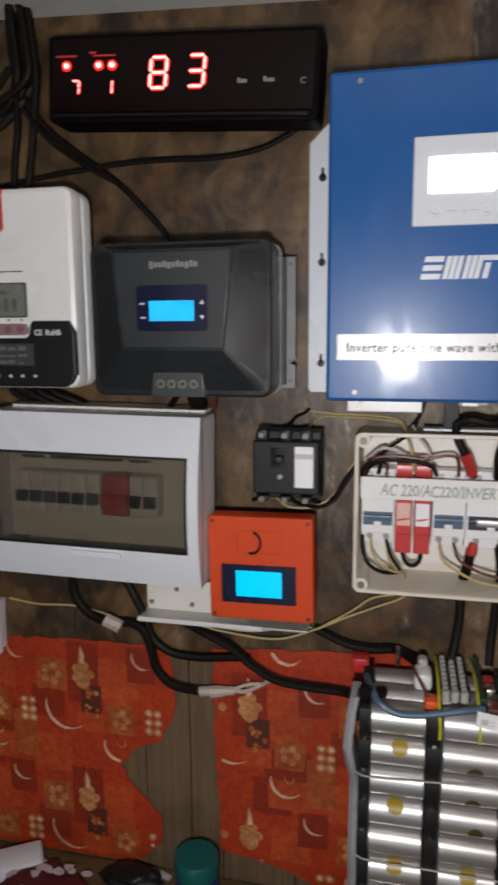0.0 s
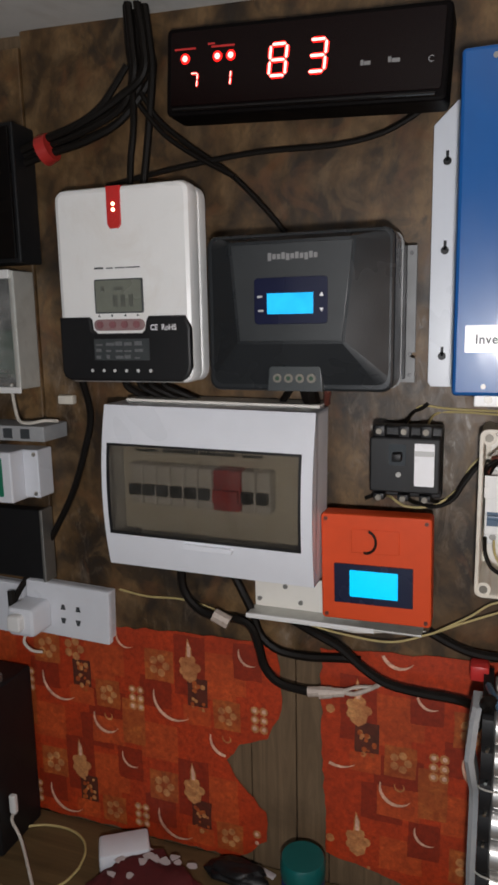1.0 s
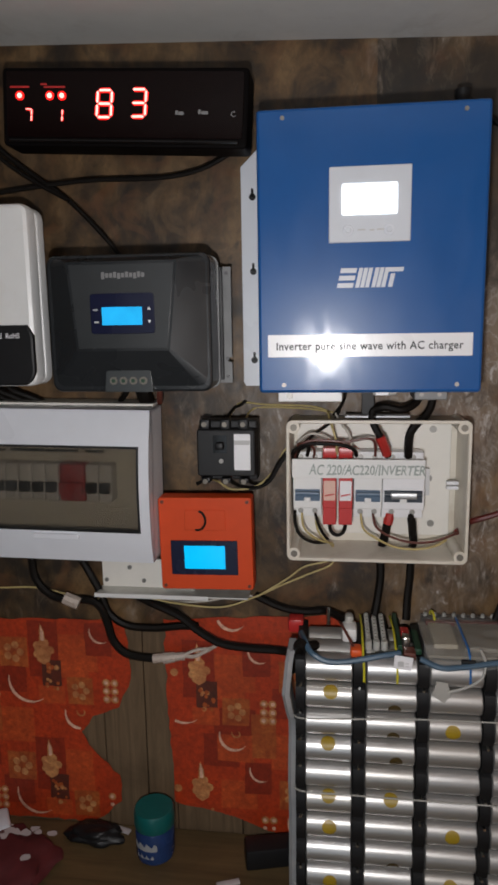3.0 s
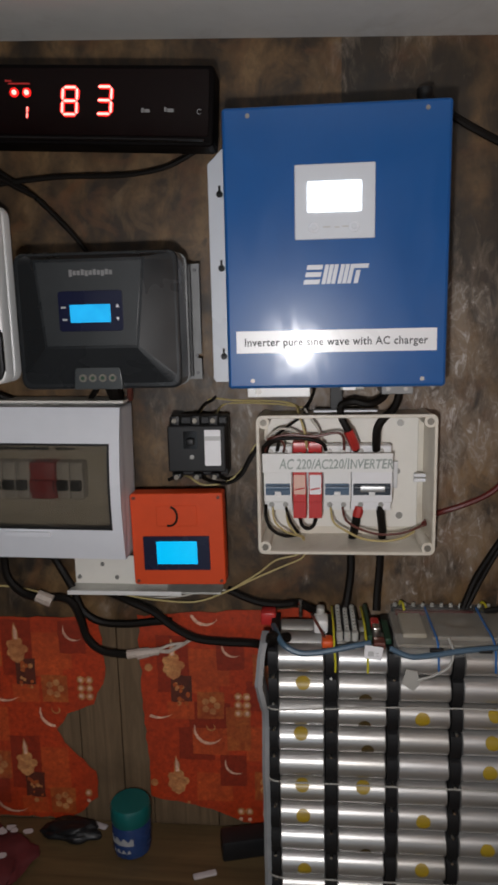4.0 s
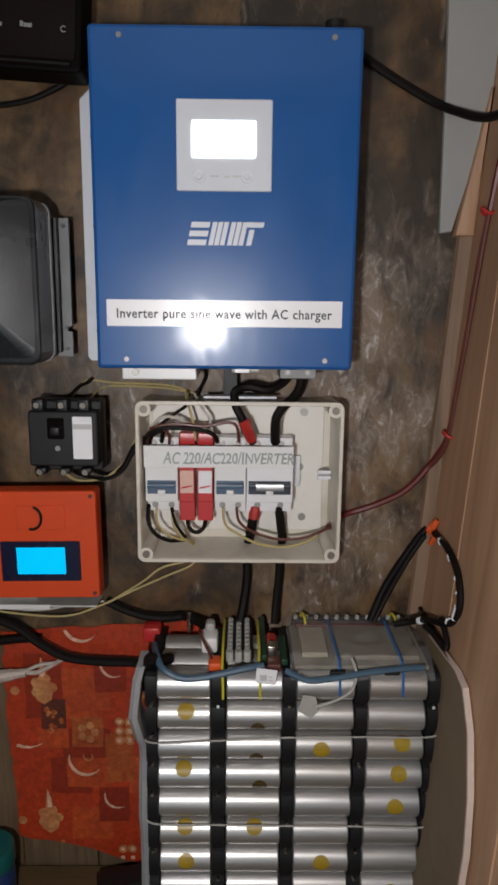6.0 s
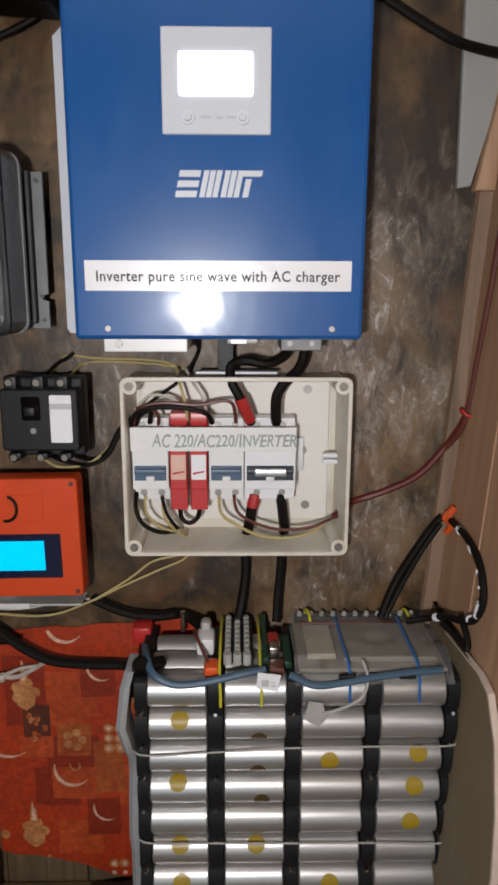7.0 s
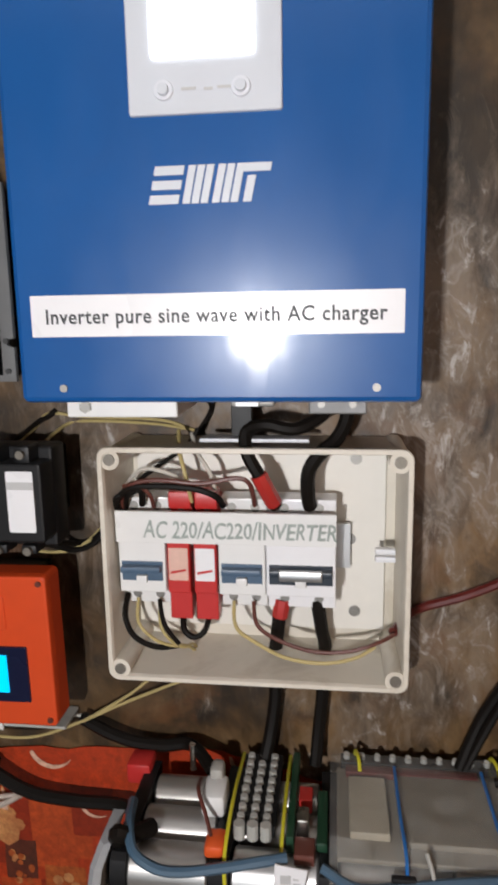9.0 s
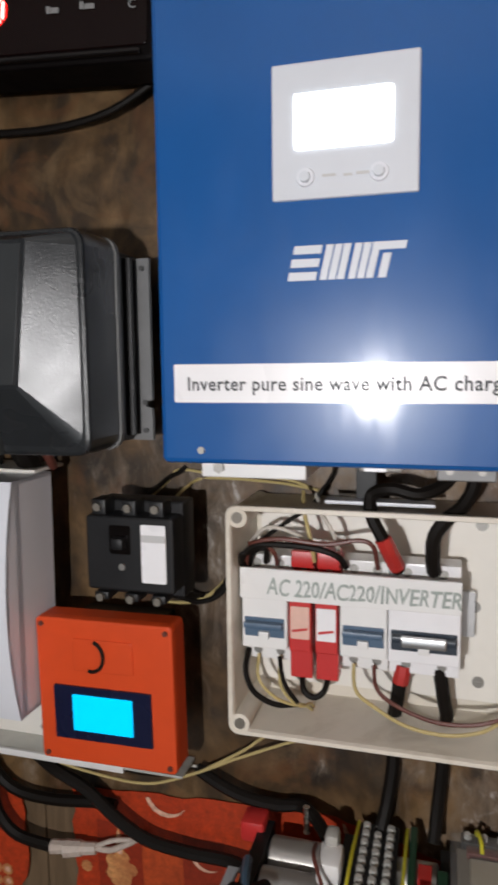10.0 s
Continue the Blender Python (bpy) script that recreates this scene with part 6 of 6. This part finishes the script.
# beige board on the other side, worn pale along its front edge
c = thing("side_board", (0.32, 0.95, BENCH), "brown fibreboard upright with a worn pale edge", "board")
prof = [(1.103, 1.02), (1.113, 0.925), (1.109, 0.900), (1.08, 0.872), (1.03, 0.850), (0.98, 0.839), (0.93, 0.840), (0.86, 0.846), (BENCH, 0.85)]
for name, m, lab in (("sheet", "card", ""), ("edge", "card_edge", "worn pale edge")):
    bm = bmesh.new()
    rows = []
    for z, y in prof:
        x1 = min(0.3265, east_x(z) - 0.002)
        x0 = x1 - 0.006
        if name == "sheet":
            ring = [(x0 + 0.0008, y + 0.003, z - 0.002), (x1, y + 0.003, z - 0.002), (x1, 1.075, z - 0.002), (x0 + 0.0008, 1.075, z - 0.002)]
        else:
            ring = [(x0, y, z), (x1, y + 0.0005, z), (x1, y + 0.0034, z - 0.0015), (x0, y + 0.0034, z - 0.0015)]
        rows.append([bm.verts.new((p[0], p[1], max(p[2], BENCH))) for p in ring])
    for a, b in zip(rows, rows[1:]):
        for k in range(4):
            bm.faces.new((a[k], a[(k + 1) % 4], b[(k + 1) % 4], b[k]))
    bm.faces.new(rows[0]), bm.faces.new(rows[-1])
    part(name, bm, M[m], c, lab)

# ---- sockets and boxes to the west ----


def socket_plate(x0, x1, z0, z1, label, holes):
    c = thing("power_socket", ((x0 + x1) / 2, W, z0), label, "socket", "power sockets", lean=2.0)
    part("back_box", box(x0 + 0.004, x1 - 0.004, 1.071, W - 0.002, z0 + 0.004, z1 - 0.004), M["cool_white"], c)
    part("plate", prism(rounded(x0, x1, z0, z1, 0.003), 1.064, 1.073, 0.002), M["cool_white"], c)
    for hx in holes:
        part("pin_hole", prism([(hx - 0.0042, 1.085), (hx + 0.0042, 1.085), (hx + 0.002, 1.0925), (hx - 0.002, 1.0925)], 1.0634, 1.065), M["dark_print"], c)
        part("pin_hole", prism([(hx - 0.0042, 1.0725), (hx - 0.002, 1.0645), (hx + 0.002, 1.0645), (hx + 0.0042, 1.0725)][::1], 1.0634, 1.065), M["dark_print"], c)
    return c


socket_plate(-0.612, -0.478, 1.044, 1.121, "white double power socket plate, slightly tilted", (-0.551, -0.527))
socket_plate(-0.76, -0.618, 1.040, 1.117, "white power socket plate beside another", ())
c = thing("plug_adapter", (-0.59, 1.064, 1.06), "white plug adapter pushed into the socket", "plug")
part("body", prism(rounded(-0.615, -0.570, 1.056, 1.098, 0.008), 1.024, 1.063, 0.006), M["cool_white"], c)
part("neck", prism(rounded(-0.607, -0.585, 1.066, 1.090, 0.006), 1.014, 1.025, 0.003), M["white"], c)
part("lead_grip", rod((-0.614, 1.038, 1.078), (-0.621, 1.046, 1.112), 0.0055, 10), M["cable"], c)
wire("white_lead", [(-0.615, 1.07, 1.045), (-0.617, 1.06, 1.03), (-0.605, 1.06, 1.018), (-0.595, 1.07, 1.012)], 0.0022, "white_wire", "thin white lead below the socket", "wall cables")

c = thing("black_cabinet", (-0.70, W, 1.55), "black wall box at the edge of the boards", "box")
part("body", box(-0.86, -0.562, 1.045, W - 0.002, 1.555, 1.722, 0.002), M["black"], c)
part("lid", box(-0.858, -0.566, 1.040, 1.044, 1.560, 1.717, 0.001), M["black_gloss"], c)

c = thing("clear_case", (-0.69, W, 1.39), "clear plastic case with pale rims and circuit board", "case")
part("back", box(-0.80, -0.588, 1.072, W - 0.002, 1.40, 1.54), M["charcoal"], c)
part("circuit", box(-0.78, -0.592, 1.066, 1.071, 1.408, 1.47), M["pcb"], c, "green circuit board")
part("front", box(-0.80, -0.586, 1.048, 1.050, 1.394, 1.545, 0.0005), M["film"], c, "clear front")
part("rim", box(-0.586, -0.578, 1.046, W - 0.002, 1.394, 1.546, 0.0015), M["galvanised"], c, "pale rim")
part("cap", box(-0.605, -0.582, 1.042, 1.047, 1.536, 1.547, 0.001), M["white"], c)
part("cap", box(-0.80, -0.578, 1.044, 1.048, 1.389, 1.397, 0.001), M["white"], c)
for x in (-0.622, -0.615, -0.608):
    for z in (1.411, 1.417):
        part("terminal", rod((x, 1.066, z), (x, 1.06, z), 0.0022, 8), M["screw"], c)

c = thing("ribbed_trunking", (-0.67, W, 1.326), "grey slotted cable trunking on the wall", "trunking")
part("body", box(-0.80, -0.54, 1.035, W - 0.002, 1.3275, 1.3475, 0.0015), M["foam"], c)
for i in range(9):
    part("slot", box(-0.792 + 0.027 * i, -0.778 + 0.027 * i, 1.0344, 1.037, 1.331, 1.344), M["dark_print"], c)
wire("white_lead", [(-0.60, 1.055, 1.40), (-0.594, 1.05, 1.375), (-0.582, 1.042, 1.354), (-0.565, 1.04, 1.351), (-0.545, 1.045, 1.354), (-0.535, 1.06, 1.352)], 0.0022, "white_wire", "thin white lead over the trunking", "wall cables")
solo("wall_clip", box(-0.545, -0.522, 1.077, W - 0.002, 1.372, 1.384, 0.002), M["cream"], "small cream clip on the wall", "clip", base=(-0.534, W, 1.372))

c = thing("relay_box", (-0.67, W, 1.24), "white small device box with a green label", "device box")
part("body", box(-0.80, -0.592, 1.030, W - 0.002, 1.243, 1.312, 0.002), M["cool_white"], c)
part("ear", box(-0.592, -0.568, 1.056, W - 0.002, 1.246, 1.312, 0.0015), M["cool_white"], c)
part("label", prism(rounded(-0.79, -0.606, 1.252, 1.304, 0.001), 1.0292, 1.031), M["green"], c, "green label")
part("label_bars", bars([(-0.66, -0.616, 1.288, 1.292), (-0.66, -0.62, 1.278, 1.281)], 1.0287), M["grey_print"], c)
for z in (1.252, 1.306):
    part("screw", screw_bm(-0.574, 1.056, z, 0.003), M["screw"], c)
c = thing("dark_cabinet", (-0.68, W, 1.122), "dark empty box between the devices", "box")
part("body", box(-0.80, -0.578, 1.068, W - 0.002, 1.124, 1.224, 0.0015), M["black"], c)
part("edge", box(-0.579, -0.574, 1.064, W - 0.002, 1.122, 1.226, 0.001), M["dull_metal"], c)

# ---- on the bench ----


def jar():
    c = thing("jar", (-0.198, 1.035, BENCH), "small blue jar with a teal screw lid", "jar")
    x, y = -0.198, 1.035
    bm = bmesh.new()
    prof = [(0.0, 0.0), (0.021, 0.0), (0.026, 0.004), (0.0275, 0.012), (0.0275, 0.046), (0.025, 0.052), (0.0, 0.052)]
    spun(bm, x, y, BENCH, prof)
    part("body", bm, M["jar_blue"], c, "blue glass body")
    bm = bmesh.new()
    spun(bm, x, y, BENCH + 0.051, [(0.0, 0.0), (0.0275, 0.0), (0.0285, 0.003), (0.0285, 0.022), (0.0265, 0.0255), (0.0, 0.026)], 36)
    part("lid", bm, M["teal"], c, "teal ribbed lid")
    bm = bmesh.new()
    n = 10
    for z0, z1, a0, a1 in ((0.026, 0.038, 215, 290), (0.014, 0.020, 225, 280)):
        lo = [bm.verts.new((x + 0.0279 * math.cos(radians(a0 + (a1 - a0) * i / n)), y + 0.0279 * math.sin(radians(a0 + (a1 - a0) * i / n)), BENCH + z0)) for i in range(n + 1)]
        hi = [bm.verts.new((v.co.x, v.co.y, BENCH + z1 - 0.003 * (i % 3))) for i, v in enumerate(lo)]
        for i in range(n):
            bm.faces.new((lo[i], lo[i + 1], hi[i + 1], hi[i]))
    part("label", bm, M["foam"], c, "pale worn label")


def spun(bm, x, y, z, prof, n=28):
    rows = []
    for r, h in prof:
        rows.append([bm.verts.new((x + max(r, 1e-5) * math.cos(2 * math.pi * k / n), y + max(r, 1e-5) * math.sin(2 * math.pi * k / n), z + h)) for k in range(n)])
    for a, b in zip(rows, rows[1:]):
        for k in range(n):
            bm.faces.new((a[k], a[(k + 1) % n], b[(k + 1) % n], b[k]))
    bmesh.ops.remove_doubles(bm, verts=bm.verts[:], dist=1e-4)


jar()

k = random.Random(5)


def lump(name, cx, cy, w, d, h, material, label, category, seed, cell=7, group=""):
    """A low rumpled heap with uneven outline."""
    bm = bmesh.new()
    bmesh.ops.create_icosphere(bm, subdivisions=4, radius=1)
    for v in bm.verts:
        s = 1 + 0.28 * noise.noise(v.co * 1.7 + Vector((seed, 0, 0))) + 0.10 * noise.noise(v.co * 5 + Vector((0, seed, 0)))
        v.co = (cx + v.co.x * s * w / 2, cy + v.co.y * s * d / 2, BENCH + max(0.0, 0.35 * h + v.co.z * s * h * 0.65))
    return solo(name, bm, material, label, category, group, base=(cx, cy, BENCH))


lump("black_rag", -0.295, 1.055, 0.085, 0.04, 0.022, M["black"], "crumpled black scrap on the bench", "rag", 2.3)
lump("cloth", -0.40, 0.985, 0.13, 0.13, 0.03, M["cloth_red"], "dark red printed cloth on the bench", "cloth", 5.1)
cloth = bpy.data.objects["cloth"]
for i in range(14):
    x, y = -0.40 + k.uniform(-0.045, 0.05), 0.985 + k.uniform(-0.02, 0.055)
    zz = BENCH + 0.0345 - 14 * ((x + 0.40) ** 2 * 0.22 + (y - 0.985) ** 2 * 0.3)
    bm = bmesh.new()
    bm.faces.new([bm.verts.new((x + k.uniform(0.004, 0.011) * math.cos(a * 0.9), y + k.uniform(0.003, 0.008) * math.sin(a * 0.9), max(zz, BENCH + 0.004) + 0.0002 * i)) for a in range(7)])
    part("printed_shape", bm, M["cloth_white"], cloth)
BASE[cloth] = Vector(cloth.location)

bm = box(-0.035, 0.035, -0.022, 0.022, 0, 0.03, 0.005)
bmesh.ops.transform(bm, matrix=pose(-0.455, 1.035, BENCH, 0, 0, 32), verts=bm.verts[:])
solo("power_adapter", bm, M["cool_white"], "white mains adapter block on the bench", "adapter", base=(-0.455, 1.035, BENCH))
ring = [(-0.575 + 0.068 * math.cos(a), 1.0 + 0.062 * math.sin(a), BENCH + 0.003 + 0.002 * math.sin(3 * a)) for a in [i * 0.4189 for i in range(16)]]
solo("wire_coil", tube(ring, 0.0018), M["yellow_wire"], "single loop of pale yellow wire on the bench", "wire", base=(-0.575, 1.0, BENCH))
wire("white_lead", [(-0.545, 0.95, BENCH + 0.003), (-0.60, 1.0, BENCH + 0.02), (-0.618, 1.005, BENCH + 0.045), (-0.612, 1.005, BENCH + 0.06)], 0.0022, "white_wire", "pale lead rising from the bench", "wall cables")
solo("lead_plug", box(-0.617, -0.607, 1.0, 1.008, BENCH + 0.06, BENCH + 0.088, 0.002), M["white"], "small white plug on a pale lead", "plug", base=(-0.612, 1.004, BENCH + 0.06))

c = thing("ventilated_block", (-0.69, 1.03, BENCH), "black perforated battery block standing on the bench", "battery")
part("body", box(-0.77, -0.622, 0.985, 1.075, BENCH, 0.985, 0.003), M["black"], c)
for i in range(13):
    for j in range(4):
        part("cell_end", rod((-0.6335 - 0.0245 * j, 0.986, 0.765 + 0.0172 * i), (-0.6335 - 0.0245 * j, 0.981, 0.765 + 0.0172 * i), 0.0076, 10), M["charcoal"], c)
part("terminal", rod((-0.642, 1.02, 0.985), (-0.642, 1.02, 0.993), 0.012, 14), M["dull_metal"], c)

for x, y, a in ((-0.087, 0.992, 20), (-0.262, 1.075, -18)):
    bm = box(-0.016, 0.016, -0.0045, 0.0045, 0, 0.004, 0.0015)
    bmesh.ops.transform(bm, matrix=pose(x, y, BENCH + (0.0 if y < 1.05 else 0.0), 0, 0, a), verts=bm.verts[:])
    solo("plastic_offcut", bm, M["cloth_white"], "small white plastic offcut on the bench", "offcut", "plastic offcuts", base=(x, y, BENCH))
bm = box(-0.035, 0.035, -0.016, 0.016, 0, 0.03, 0.003)
bmesh.ops.transform(bm, matrix=pose(-0.035, 1.04, BENCH, 0, 0, 14), verts=bm.verts[:])
solo("black_block", bm, M["black"], "black plastic block by the battery", "block", base=(-0.035, 1.04, BENCH))

for ob in bpy.data.objects:
    if ob.name.startswith(("window", "clear_wrap", "front.")) and ob.type == "MESH":
        ob.visible_shadow = not any(s.material in (M["smoked"], M["film"]) for s in ob.material_slots)
